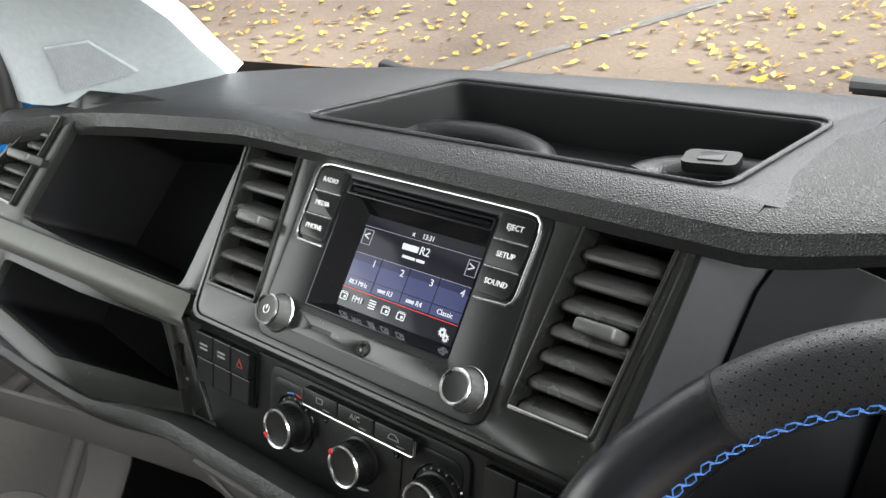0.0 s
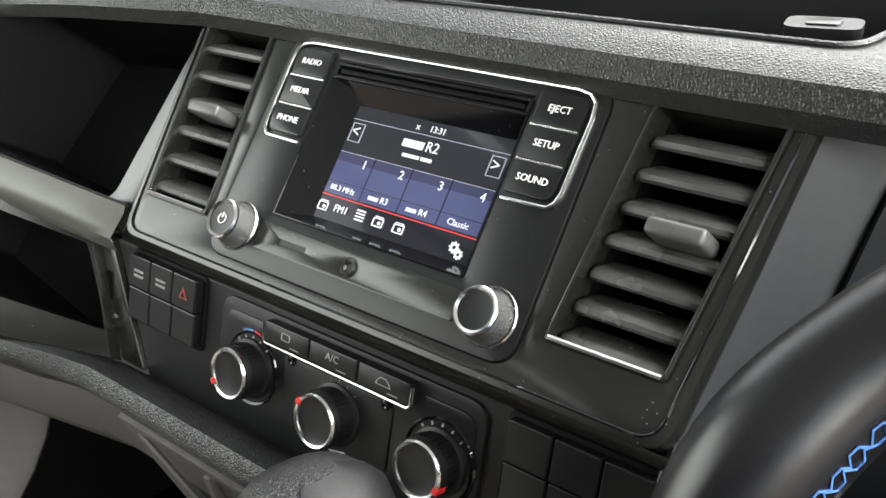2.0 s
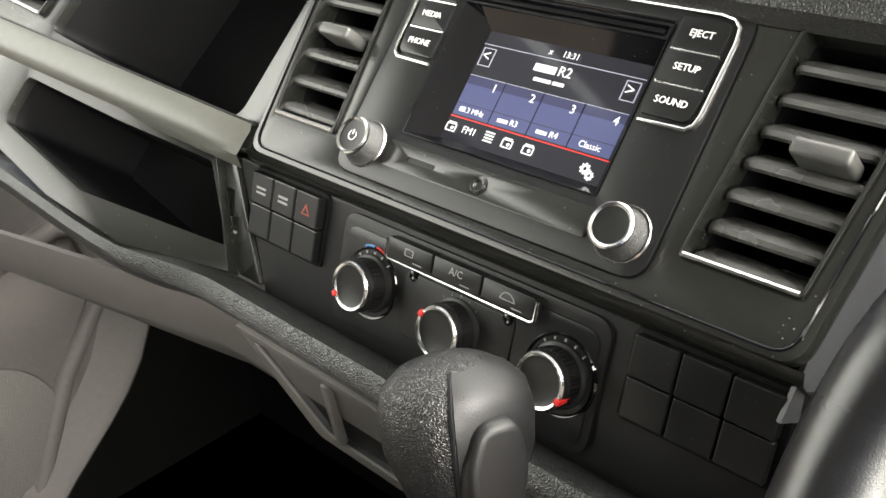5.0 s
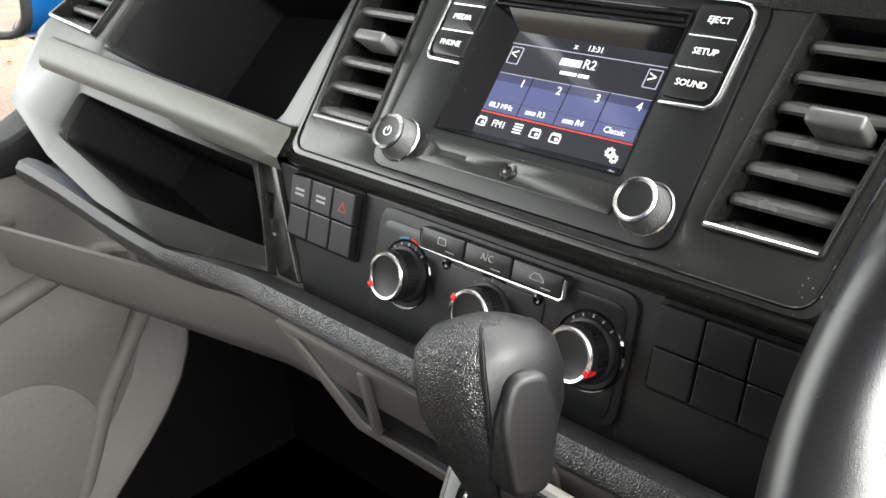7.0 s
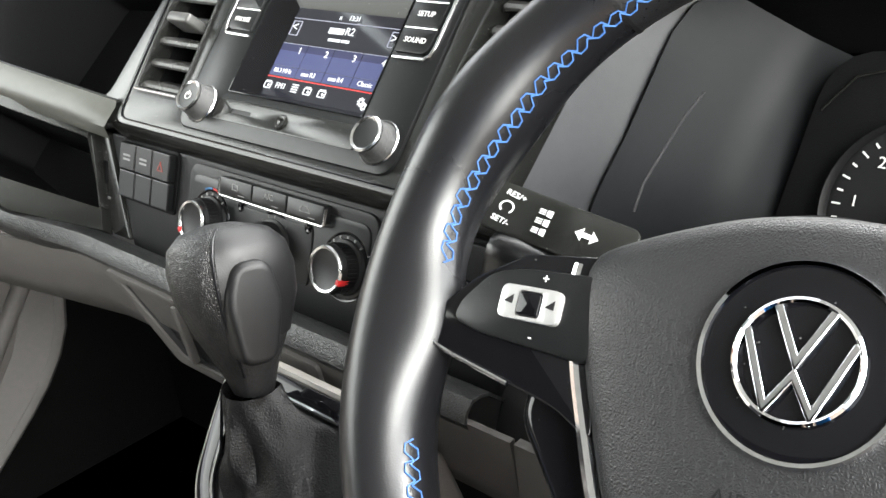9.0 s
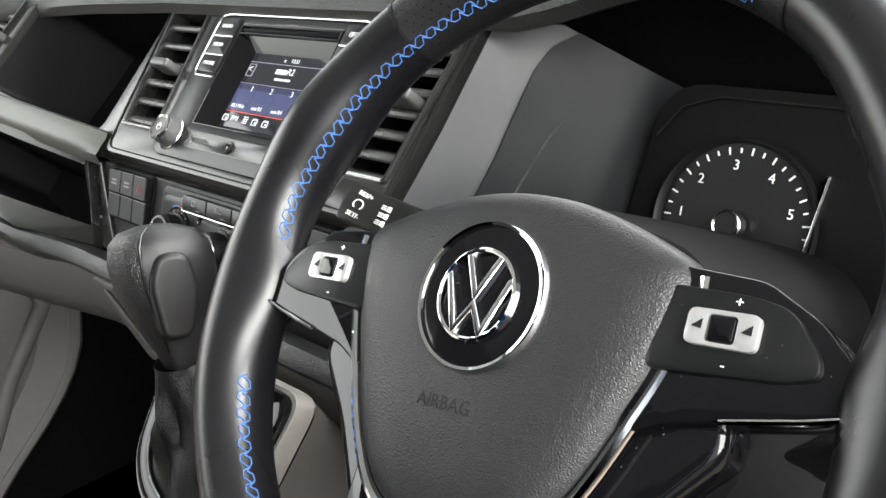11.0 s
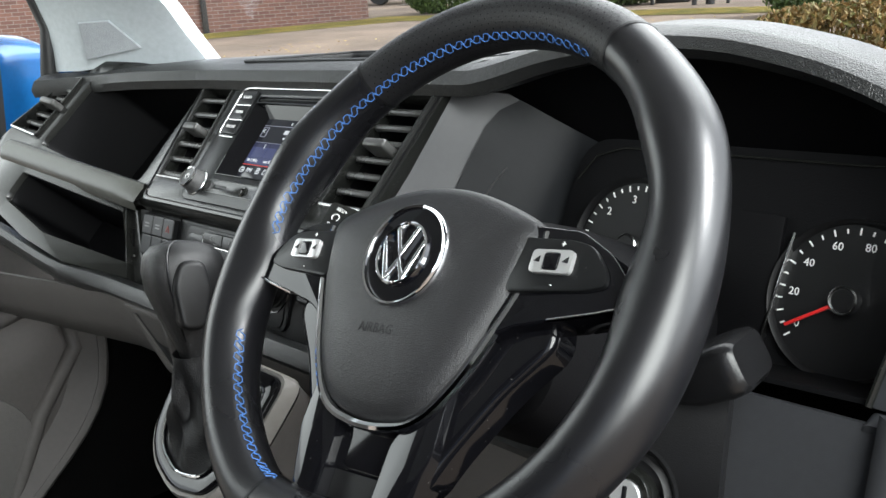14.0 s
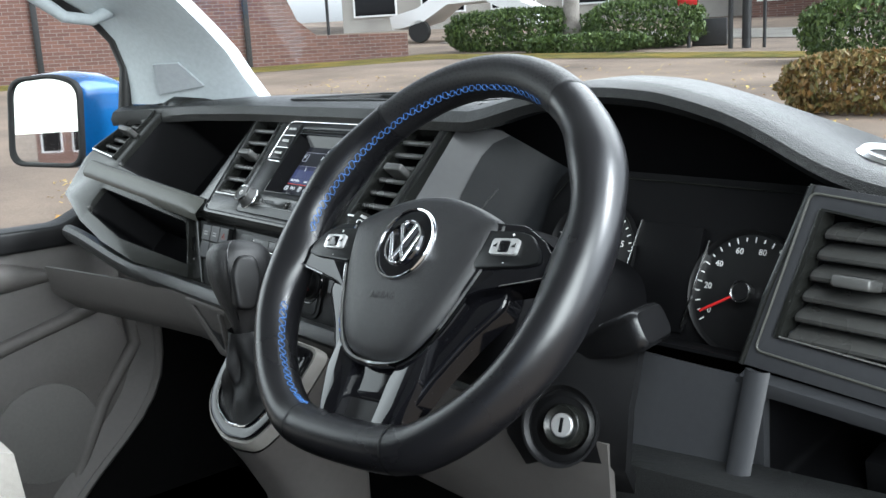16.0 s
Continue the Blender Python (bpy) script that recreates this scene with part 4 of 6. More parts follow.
def stitches(a0, a1, colour, pitch=0.0078):
    """Interlaced thread on the inner side of the rim."""
    w = bmesh.new()
    n = int(abs(radians(a1 - a0)) * 0.156 / pitch)
    rs = random.Random(5)
    wide = [rs.uniform(0.75, 1.15) for _ in range(2 * n + 2)]
    slip = [rs.uniform(-0.10, 0.10) for _ in range(2 * n + 2)]
    for i in range(n):
        for s in (-1, 1):
            pts = []
            for k, wob in ((0.0, -0.25), (0.22, 0.9), (0.62, 1.0), (1.0, -0.25)):
                h = 2 * i + (s > 0)
                wob *= wide[h]
                a = radians(a0 + (a1 - a0) * (i + k + (slip[h] if 0 < k < 1 else 0) + 0.22 * (s > 0)) / n)
                p, t = rim_point(a), (rim_point(a + 0.01) - rim_point(a - 0.01)).normalized()
                side = t.cross(Vector((0, 1, 0))).normalized()
                inward = -side if side.dot(p) > 0 else side
                b = radians(-24) + s * wob * 0.145
                d = inward * math.cos(b) + Vector((0, 1, 0)) * math.sin(b) * 1.12
                pts.append(p + d * (rim_radius(a) + 0.0003) + inward * math.cos(b) ** 2 * flare(a))
            tube(pts, 0.00036, 4, False, w)
    return part("stitching", w, colour, wheel, "interlaced blue thread", smooth=False, at=WM)


stitches(58, 174, "thread")
stitches(202, 250, "thread")

# spokes
for s in (-1, 1):
    ol = [(s * 0.068, 0.025), (s * 0.105, 0.022), (s * 0.125, 0.011), (s * 0.139, -0.003), (s * 0.149, -0.0135), (s * 0.126, -0.0200), (s * 0.105, -0.0245), (s * 0.080, -0.030), (s * 0.064, -0.038)]
    sp = part("spoke", plate(rounded(ol if s > 0 else ol[::-1], 0.004), (), -0.0055, 0.016, 0.003, seg=3), "gloss", wheel, "glossy black spoke", at=WM)
    ol = [(s * 0.070, 0.0170), (s * 0.104, 0.0160), (s * 0.1165, 0.0130), (s * 0.1275, 0.0005), (s * 0.1290, -0.0068), (s * 0.118, -0.0100), (s * 0.070, -0.0135)]
    pod = part("button_pod", plate(rounded(ol if s > 0 else ol[::-1], 0.005), (), -0.0085, -0.003, 0.0012), "button", sp, at=WM)
    x = s * 0.096
    part("silver_surround", plate(rrect(x - 0.0124, x + 0.0124, -0.0030, 0.0092, 0.003), [rrect(x - 0.0050, x + 0.0050, -0.0016, 0.0076, 0.0015)], -0.0112, -0.008, 0.0010), "bright", sp, "silver rocker button", at=WM)
    part("centre_key", plate(rrect(x - 0.0046, x + 0.0046, -0.0012, 0.0072, 0.0012), (), -0.0118, -0.008, 0.0008), "gloss", sp, at=WM)
    for dx, dz, t in ((0.003, 0.0130, "+"), (0.002, -0.0080, "-")):
        letters(t, 0.0048, on(x + dx, dz, -0.0087, WM), "white", pod, "symbol")
    for dx in (-0.0086, 0.0086):
        tri = [(x + dx - 0.0018, 0.0028), (x + dx + 0.0018, 0.0022), (x + dx + 0.0018, 0.0056)]
        part("symbol", plate(tri, (), -0.0116, -0.0111, 0), "matt", pod, smooth=False, at=WM)
    part("spoke_trim", tube([(s * 0.146, -0.0058, -0.0145), (s * 0.126, -0.0062, -0.0200), (s * 0.100, -0.0062, -0.0255)], 0.0010, 8), "chrome", sp, "bright lower edge", at=WM)

# glossy cover behind the airbag, wider than its shield
BC = [(-0.102, -0.034), (-0.078, -0.062), (-0.056, -0.098), (-0.046, -0.120), (0.046, -0.120), (0.056, -0.098), (0.078, -0.062), (0.102, -0.034), (0.084, 0.020), (-0.084, 0.020)]
part("rear_cover", plate(rounded(BC, 0.010), (), 0.004, 0.022, 0.006, seg=4), "gloss", wheel, "glossy black cover behind the airbag", at=WM)

# lower twin spoke
for s in (-1, 1):
    ol = [(s * 0.036, -0.070), (s * 0.050, -0.060), (s * 0.052, -0.100), (s * 0.038, -0.146), (s * 0.020, -0.146), (s * 0.022, -0.100)]
    part("lower_spoke", plate(rounded(ol if s > 0 else ol[::-1], 0.004), (), -0.003, 0.016, 0.003), "gloss", wheel, "glossy black lower spoke", at=WM)
part("lower_spoke_bridge", plate(rounded([(-0.040, -0.148), (0.040, -0.148), (0.034, -0.134), (-0.034, -0.134)], 0.004), (), -0.002, 0.014, 0.003), "gloss", wheel, at=WM)
part("lower_spoke_fill", plate(rounded([(-0.028, -0.136), (0.028, -0.136), (0.036, -0.075), (-0.036, -0.075)], 0.004), (), 0.006, 0.016, 0.002), "matt", wheel, at=WM)
w = lathe([(0, 0.02), (0.040, 0.02), (0.046, 0.05), (0.048, 0.10)], 40)
part("hub_back", w, "matt", wheel, at=WM)

# airbag cover: a domed shield
SH = rounded([(-0.086, 0.026), (-0.078, -0.010), (-0.056, -0.060), (-0.036, -0.086), (0.0, -0.092), (0.036, -0.086), (0.056, -0.060), (0.078, -0.010), (0.086, 0.026), (0.060, 0.043), (0.030, 0.053), (0.0, 0.056), (-0.030, 0.053), (-0.060, 0.043)], 0.016, 6)
w = bmesh.new()
rows = []
SH = [(x * 0.97, z - 0.008 * smoothstep(0.015, 0.05, z)) for x, z in SH]
for k, d in ((1.0, 0.006), (1.0, -0.001), (0.985, -0.0045), (0.955, -0.0075), (0.88, -0.0105), (0.72, -0.0135), (0.5, -0.0152), (0.28, -0.0158), (0.1, -0.0160)):
    rows.append([(x * k, d, -0.012 + (z + 0.012) * k) for x, z in SH])
loft(rows, w, True)
w.faces.new([v for v in w.verts if abs(v.co.y + 0.0160) < 1e-6])
bag = part("airbag_cover", w, "airbag", wheel, "grained dark grey airbag cover", at=WM)
letters("AIRBAG", 0.0078, on(-0.004, -0.043, -0.0152, WM), "matt", bag, "embossed_word", depth=0.0004)
trim_path = [(x * 1.035, -0.0035, -0.012 + (z + 0.012) * 1.035) for x, z in SH]
lowpath = [p for p in trim_path if p[2] < 0.024]
lowpath = sorted(lowpath, key=lambda p: math.atan2(p[0], -(p[2] - 0.03)))
part("chrome_trim", tube(lowpath, 0.0027, 8), "chrome", wheel, "chrome strip round the airbag cover", at=WM)
part("badge_disc", lathe([(0.0285, -0.012), (0.029, -0.0168), (0.026, -0.0172), (0, -0.0168)], 56), "gloss", bag, "round glossy black badge", at=WM)
part("badge_ring", lathe([(0.0278, -0.016), (0.0282, -0.0182), (0.0294, -0.0186), (0.0305, -0.0165), (0.0305, -0.012)], 56), "chrome", bag, at=WM)
w = lathe([(0.0166, -0.0165), (0.0169, -0.0196), (0.0177, -0.0202), (0.0186, -0.0196), (0.0190, -0.0165)], 56)


def strokes(pts, half, bm):
    """A mitred flat band along a zigzag, with bevelled edges."""
    left, right = [], []
    for i, p in enumerate(pts):
        p = Vector(p)
        d0 = (p - Vector(pts[i - 1])).normalized() if i else None
        d1 = (Vector(pts[i + 1]) - p).normalized() if i < len(pts) - 1 else None
        d = ((d0 or d1) + (d1 or d0)).normalized()
        n = Vector((-d.y, d.x))
        k = half / max(0.35, n.dot(Vector((-(d0 or d1).y, (d0 or d1).x))))
        left.append(tuple(p + n * k))
        right.append(tuple(p - n * k))
    return plate(left + right[::-1], (), -0.0199, -0.0166, 0.0005, bm)


strokes([(-0.0080, 0.0152), (0.0, -0.0008), (0.0080, 0.0152)], 0.0013, w)
strokes([(-0.0156, 0.0072), (-0.0066, -0.0148), (0.0, -0.0040), (0.0066, -0.0148), (0.0156, 0.0072)], 0.0013, w)
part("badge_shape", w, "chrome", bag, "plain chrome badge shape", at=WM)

# ---- column, stalks, ignition ----
column = thing("steering_column", "black steering column shroud with ignition lock", "steering column", at=(0.42, -0.03, 1.08))
w = bmesh.new()
CM = pose(0.404, -0.02, 1.095, -27)
rows = []
for y, sx, sz in ((-0.075, 0.060, 0.055), (-0.07, 0.068, 0.062), (-0.03, 0.078, 0.070), (0.06, 0.085, 0.076)):
    rows.append([(sx * (abs(math.cos(a)) ** 0.6) * (1 if math.cos(a) > 0 else -1), y, sz * (abs(math.sin(a)) ** 0.6) * (1 if math.sin(a) > 0 else -1)) for a in [2 * math.pi * i / 40 for i in range(40)]])
loft(rows, w, True)
w.faces.new([v for v in w.verts if abs(v.co.y + 0.075) < 1e-6])
# shroud coloured below its matt black to stand for shade behind the wheel
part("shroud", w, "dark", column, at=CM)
w = loft([[(0.455, -0.06, 1.10), (0.545, -0.03, 1.105)], [(0.452, -0.085, 1.06), (0.556, -0.06, 1.06)], [(0.452, -0.085, 1.02), (0.552, -0.06, 1.01)], [(0.45, -0.06, 0.98), (0.54, -0.03, 0.97)]])
part("lock_housing", thicken(w, 0.01), "matt", column)
ig = look((0.509, -0.078, 1.040), (0.509 + 0.25, -0.078 - 0.9, 1.040 + 0.42)) @ pose(0, 0, 0, 90)
part("lock_surround", lathe([(0.022, 0.004), (0.0285, 0.0), (0.0275, 0.006), (0.030, 0.010), (0.032, 0.010)], 48), "matt", column, at=ig @ pose(0, 0, 0, 180))
part("lock_collar", lathe([(0.010, -0.004), (0.014, -0.006), (0.0165, -0.003), (0.017, 0.006)], 40), "satin", column, at=ig @ pose(0, -0.002, 0))
part("lock_barrel", lathe([(0, -0.007), (0.0082, -0.007), (0.0092, -0.006), (0.0092, 0.004)], 40), "bright", column, "silver ignition barrel", at=ig)
part("key_slot", box(-0.0013, 0.0013, -0.0076, -0.006, -0.0055, 0.0055, 0.0003), "dark", column, at=ig)


def stalk(p0, p1, tip, label, words):
    """A lever that widens to a paddle with a flat top and a blunt, rounded end."""
    st = thing("control_stalk", label, "stalk", "column stalks", at=p0)
    a, b = Vector(p0), Vector(p1)
    d = (b - a).normalized()
    side = d.cross(Vector((0, 0, 1))).normalized()
    up = side.cross(d).normalized()
    length = (b - a).length
    rows = []
    for t, hw, hh in ((0.0, 0.010, 0.008), (0.30, 0.011, 0.009), (0.50, 0.016, 0.012), (0.68, 0.021, 0.0155), (0.92, 0.0225, 0.0165), (1.0, 0.0215, 0.0155), (1.035, 0.0185, 0.0125)):
        sec = rrect(-hw, hw, -hh, hh * 0.86, min(hh, hw) * 0.55, 4)
        rows.append([a + d * (t * length) + side * u + up * v for u, v in sec])
    w = loft(rows, None, True)
    w.faces.new(list(w.verts)[-len(rows[0]):])
    part("arm", w, "lever", st)
    return st


sr = stalk((0.478, -0.046, 1.080), (0.556, -0.034, 1.120), 0, "black wiper stalk with white symbols", ())
sl_ = stalk((0.345, -0.045, 1.120), (0.246, -0.070, 1.146), 0, "black indicator stalk with white lamp symbols", ())
fm = PM @ pose(0.268, -0.062, -0.037) @ pose(0, 0, 0, 0, 3, 14)
fs = fm @ Matrix.Diagonal((0.86, 1.0, 0.74, 1.0))  # print on the lever
part("symbol_face", plate(rrect(-0.030, 0.043, -0.0115, 0.0115, 0.005), (), -0.001, 0.003, 0.001), "satin", sl_, at=fm)
letters("RES/+", 0.0050, on(-0.019, 0.0090, -0.0013, fs, 6), "white", sl_)
letters("SET/-", 0.0050, on(-0.022, -0.0085, -0.0013, fs, 6), "white", sl_)
w = tube([(-0.0215 + 0.0038 * math.cos(radians(a)), -0.0014, 0.0003 + 0.0038 * math.sin(radians(a))) for a in range(-50, 231, 20)], 0.0005, 4)
for k in range(3):
    z = 0.0055 - 0.006 * k
    plate([(0.0005, z - 0.0018), (0.0035, z - 0.0022), (0.0035, z + 0.0022), (0.0005, z + 0.0018)], (), -0.0014, -0.001, 0, bm=w)
    for j in range(3):
        box(-0.004, -0.0003, -0.0014, -0.001, z - 0.0015 + 0.0013 * j, z - 0.001 + 0.0013 * j, 0, bm=w)
for pts in ([(0.018, 0.001), (0.022, 0.005), (0.022, 0.0025), (0.027, 0.0025), (0.027, 0.005), (0.031, 0.001), (0.027, -0.003), (0.027, -0.0005), (0.022, -0.0005), (0.022, -0.003)],):
    plate(pts, (), -0.0014, -0.001, 0, bm=w)
tagged(part("lamp_symbols", w, "white", sl_, smooth=False, at=fs), kind="stuff")
w = bmesh.new()
for k in range(4):
    for j in range(3):
        box(-0.0013, 0.0013, -0.0004, 0.0004, -0.0003, 0.0004, 0, bm=w, at=pose(0.522 + 0.007 * k, -0.050 + 0.004 * j + 0.0012 * k, 1.1155 + 0.0036 * k + 0.0004 * j, -10, -27, 8))
tagged(part("wiper_symbols", w, "grey_print", sr, smooth=False), kind="stuff")

# ---- driver's side: knee panel, open box and outer vent ----
VP = pose(0.60, 0.017, 1.09, -14.7)
outer_panel = thing("driver_vent_panel", "satin black outer dashboard panel beside the dials", "dashboard panel", at=(0.68, 0.03, 1.15))
OVR = [(0.022, 0.020), (0.160, 0.012), (0.185, 0.100), (0.042, 0.116)]
part("face", plate(rounded([(0.0, -0.004), (0.30, -0.020), (0.34, 0.105), (0.034, 0.132)], 0.004), [rounded(OVR, 0.005)], 0.0, 0.02, 0.002), "side", outer_panel, at=VP)
part("panel_edge", tube([(0.0, 0.0, -0.004), (0.012, -0.001, 0.05), (0.034, 0.0, 0.132)], 0.0022, 8), "satin", outer_panel, at=VP)
air_vent(VP, OVR, "air_vent", "large black louvred vent at the driver's end", True, tab_x=0.078)
part("vent_outline", tube([(x, -0.0015, z) for x, z in rounded([(0.010, 0.008), (0.18, -0.004), (0.21, 0.112), (0.034, 0.126)], 0.006)], 0.0010, 6, True), "rail", outer_panel, at=VP)
knee = thing("knee_panel", "black panel under the dials with an open storage box", "dashboard panel", at=(0.6, 0.0, 1.03))
w = loft([[(x, 0.010 - 0.03 * t, 1.078 - 0.115 * t + 0.010 * (x - 0.55)) for t in (0, 0.33, 0.66, 1.0)] for x in (0.50, 0.555, 0.612)])
part("flat_panel", thicken(w, 0.006), "side", knee)
bm_ = pose(0.60, 0.008, 1.085, 14)
BX = rounded([(0.012, -0.105), (0.26, -0.125), (0.28, -0.030), (0.022, -0.018)], 0.008)
part("box_face", plate(rounded([(0.0, -0.125), (0.30, -0.150), (0.30, -0.020), (0.0, -0.005)], 0.006), [BX], -0.002, 0.010, 0.002), "side", knee, at=bm_)
# box inside is coloured near-black for its shade
part("box", bowl(BX, 0.006, 0.10, 0.92), "dark", knee, "open box with its inner shade in the colour", at=bm_)
w = loft([[(x, 0.004 - 0.03 * t, 1.088 - 0.090 * t + 0.010 * (x - 0.55)) for t in (0, 0.33, 0.66, 1.0)] for x in (0.611, 0.616, 0.626, 0.631)])
for v in w.verts:
    v.co.y -= 0.004 if 0.613 < v.co.x < 0.629 else 0.0
part("box_trim", thicken(w, 0.005), "side", knee, "satin grey upright beside the box")
part("box_divider", box(0.075, 0.20, 0.03, 0.06, -0.115, -0.075, 0.004), "matt", knee, at=bm_)
w = loft([[(x, y - 0.02 * (x - 0.5), z + 0.11 * (x - 0.5)) for y, z in ((0.004, 1.004), (-0.022, 1.004), (-0.034, 0.998), (-0.038, 0.985), (-0.036, 0.94), (-0.015, 0.86), (0.06, 0.80))] for x in (0.50, 0.54, 0.62, 0.75, 0.92)])
part("knee_pad", thicken(w, 0.006), "pad", knee, "grained black knee pad")
w = loft([[(x, y, z) for y, z in ((-0.06, 1.03), (-0.055, 0.96), (-0.02, 0.90), (0.10, 0.86))] for x in (0.24, 0.35, 0.46, 0.54)])
part("under_column", thicken(w, 0.006), "grey", knee, "grey panel under the column")
part("column_side", loft([[(0.20, 0.034, 1.07), (0.205, -0.03, 1.03), (0.21, -0.055, 0.99)], [(0.30, 0.05, 1.06), (0.30, -0.02, 1.02), (0.30, -0.045, 0.98)], [(0.40, 0.05, 1.06), (0.40, -0.02, 1.02), (0.40, -0.045, 0.98)]]), "matt", knee)
tweeter = thing("dash_speaker", "round silver-edged speaker in the dashboard top", "speaker", at=(0.72, 0.14, 1.215))
part("ring", lathe([(0.022, 0.0), (0.024, -0.003), (0.028, -0.003), (0.031, 0.0)], 40), "silver", tweeter, at=pose(0.648, 0.150, 1.2255, 0, 15, 0) @ pose(0, 0, 0, -90))
part("grille", lathe([(0, 0.001), (0.023, 0.0005)], 40), "dark", tweeter, at=pose(0.648, 0.150, 1.2255, 0, 15, 0) @ pose(0, 0, 0, -90))

# ---- gear selector ----
gear = thing("gear_selector", "black leather gear selector with gaiter and chrome-edged gate", "gear selector", at=(0.09, -0.13, 0.96))
GM = pose(0.095, -0.122, 1.096, -10, -8, 0)
w = bmesh.new()
rows = []
prof = [(-0.058, 0.012, 0.012), (-0.052, 0.0135, 0.014), (-0.042, 0.0160, 0.0175), (-0.020, 0.0238, 0.0275), (0.004, 0.030, 0.036), (0.022, 0.031, 0.037), (0.035, 0.0285, 0.034), (0.043, 0.022, 0.026), (0.047, 0.011, 0.013), (0.0482, 0.002, 0.002)]
prof = [(z * 0.92, rx * 0.9, ry * 0.9) for z, rx, ry in prof]
for z, rx, ry in prof:
    rows.append([(rx * math.copysign(abs(math.cos(a)) ** 0.8, math.cos(a)), ry * math.copysign(abs(math.sin(a)) ** 0.8, math.sin(a)) - 0.10 * z, z) for a in [2 * math.pi * i / 36 for i in range(36)]])
loft(rows, w, True)
w.faces.new([v for v in w.verts if v.co.z < -0.0530])
w.faces.new([v for v in w.verts if v.co.z > 0.0443])
part("knob", w, "knob", gear, "leather-grained selector knob", at=GM)
w = bmesh.new()
rows = []
for z, rx, ry in prof[3:9]:
    rows.append([((rx + 0.0012) * math.copysign(abs(math.cos(a)) ** 0.8, math.cos(a)), (ry + 0.0012) * math.copysign(abs(math.sin(a)) ** 0.8, math.sin(a)) - 0.10 * z, z) for a in [radians(-38 + 113 * i / 16) for i in range(17)]])
part("side_panel", thicken(loft(rows, w), 0.002), "matt", gear, "smooth side shell of the knob", at=GM)
part("seam", tube([((rx + 0.0012) * math.copysign(abs(math.cos(radians(-41))) ** 0.8, 1), -(ry + 0.0012) * abs(math.sin(radians(-41))) ** 0.8 - 0.10 * z, z) for z, rx, ry in prof[2:9]], 0.0008, 6), "leather", gear, "raised seam of the knob leather", at=GM)
part("release_button", plate(rounded([(-0.010, -0.026), (0.010, -0.026), (0.016, 0.006), (0.010, 0.030), (-0.010, 0.030), (-0.016, 0.010)], 0.008), (), -0.005, 0.012, 0.0045, seg=4), "matt", gear, "black release button", at=GM @ pose(0.029, -0.009, -0.002, 0, 0, 78))
# sloping gate with a gathered gaiter
SG = pose(0.112, -0.135, 0.993, -43)
gate = rounded([(-0.068, 0.056), (-0.058, 0.005), (-0.050, -0.026), (-0.026, -0.046), (0.016, -0.058), (0.060, -0.050), (0.076, -0.020), (0.078, 0.056)], 0.014, 4)
gcx, gcz = 0.008, 0.002
gh = [(gcx + (x - gcx) * 0.78, gcz + (z - gcz) * 0.80) for x, z in gate]
part("gate_plate", plate(gate, [gh], -0.002, 0.012, 0.003), "gloss", gear, "glossy black gate surround", at=SG)
part("gate_trim", tube([(x, -0.0025, z) for x, z in gh], 0.0013, 6, True), "chrome", gear, "chrome inner edge", at=SG)
foot = [SG @ Vector((x, 0.001, z)) for x, z in gh]
fc = sum(foot, Vector()) / len(foot)
neck = GM @ Vector((0, 0.004, -0.049))
rows = []
for k in range(19):
    t = k / 18
    e = t ** 1.25
    row = []
    for i, f in enumerate(foot):
        ang = math.atan2(f.y - fc.y, f.x - fc.x)
        top = neck + Vector((0.0165 * math.cos(ang), 0.0175 * math.sin(ang), 0.0))
        p = top.lerp(f, e)
        out = Vector((math.cos(ang), math.sin(ang), 0.15))
        fold = math.sin(math.pi * t) * (0.0040 * math.sin(4 * ang + 5 * t) + 0.0022 * math.sin(7 * ang - 7 * t + 1.0) + 0.0009 * math.sin(15 * t + 3 * ang))
        sag = -0.010 * math.sin(math.pi * t)
        row.append(p + out * fold + Vector((0, 0, sag)))
    rows.append(row)
w = loft(rows, None, True)
bmesh.ops.subdivide_edges(w, edges=w.edges[:], cuts=1, use_grid_fill=True, smooth=0.6)
part("gaiter", w, "leather_worn", gear, "creased black leather gaiter")
part("gaiter_seam", tube([neck.lerp(foot[8], t) + Vector((-0.018 + 0.018 * t, -0.008 + 0.006 * t, -0.004)) for t in (0.05, 0.2, 0.4, 0.6, 0.8, 0.98)], 0.0011, 6), "leather", gear, "stitched seam of the gaiter")
tower = thing("gear_tower", "warm grey plastic gear console", "console", at=(0.1, -0.13, 0.7))
rows = []
for k, back, drop in ((1.11, 0.014, 0.002), (1.11, 0.035, 0.012), (1.04, 0.075, 0.05), (0.92, 0.09, 0.16), (0.85, 0.08, 0.36)):
    rows.append([SG @ Vector((gcx + (x - gcx) * k, back, gcz + (z - gcz) * k)) - Vector((0, 0, drop)) for x, z in gate])
w = loft(rows, None, True)
part("shell", w, "grey", tower)
w = loft([[SG @ Vector((gcx + (x - gcx) * k, back, gcz + (z - gcz) * k)) for x, z in gate] for k, back in ((0.99, 0.006), (1.01, 0.0015), (1.06, 0.001), (1.10, 0.006), (1.11, 0.0138))], None, True)
part("collar", w, "collar", tower, "pale grey rolled collar round the gate")

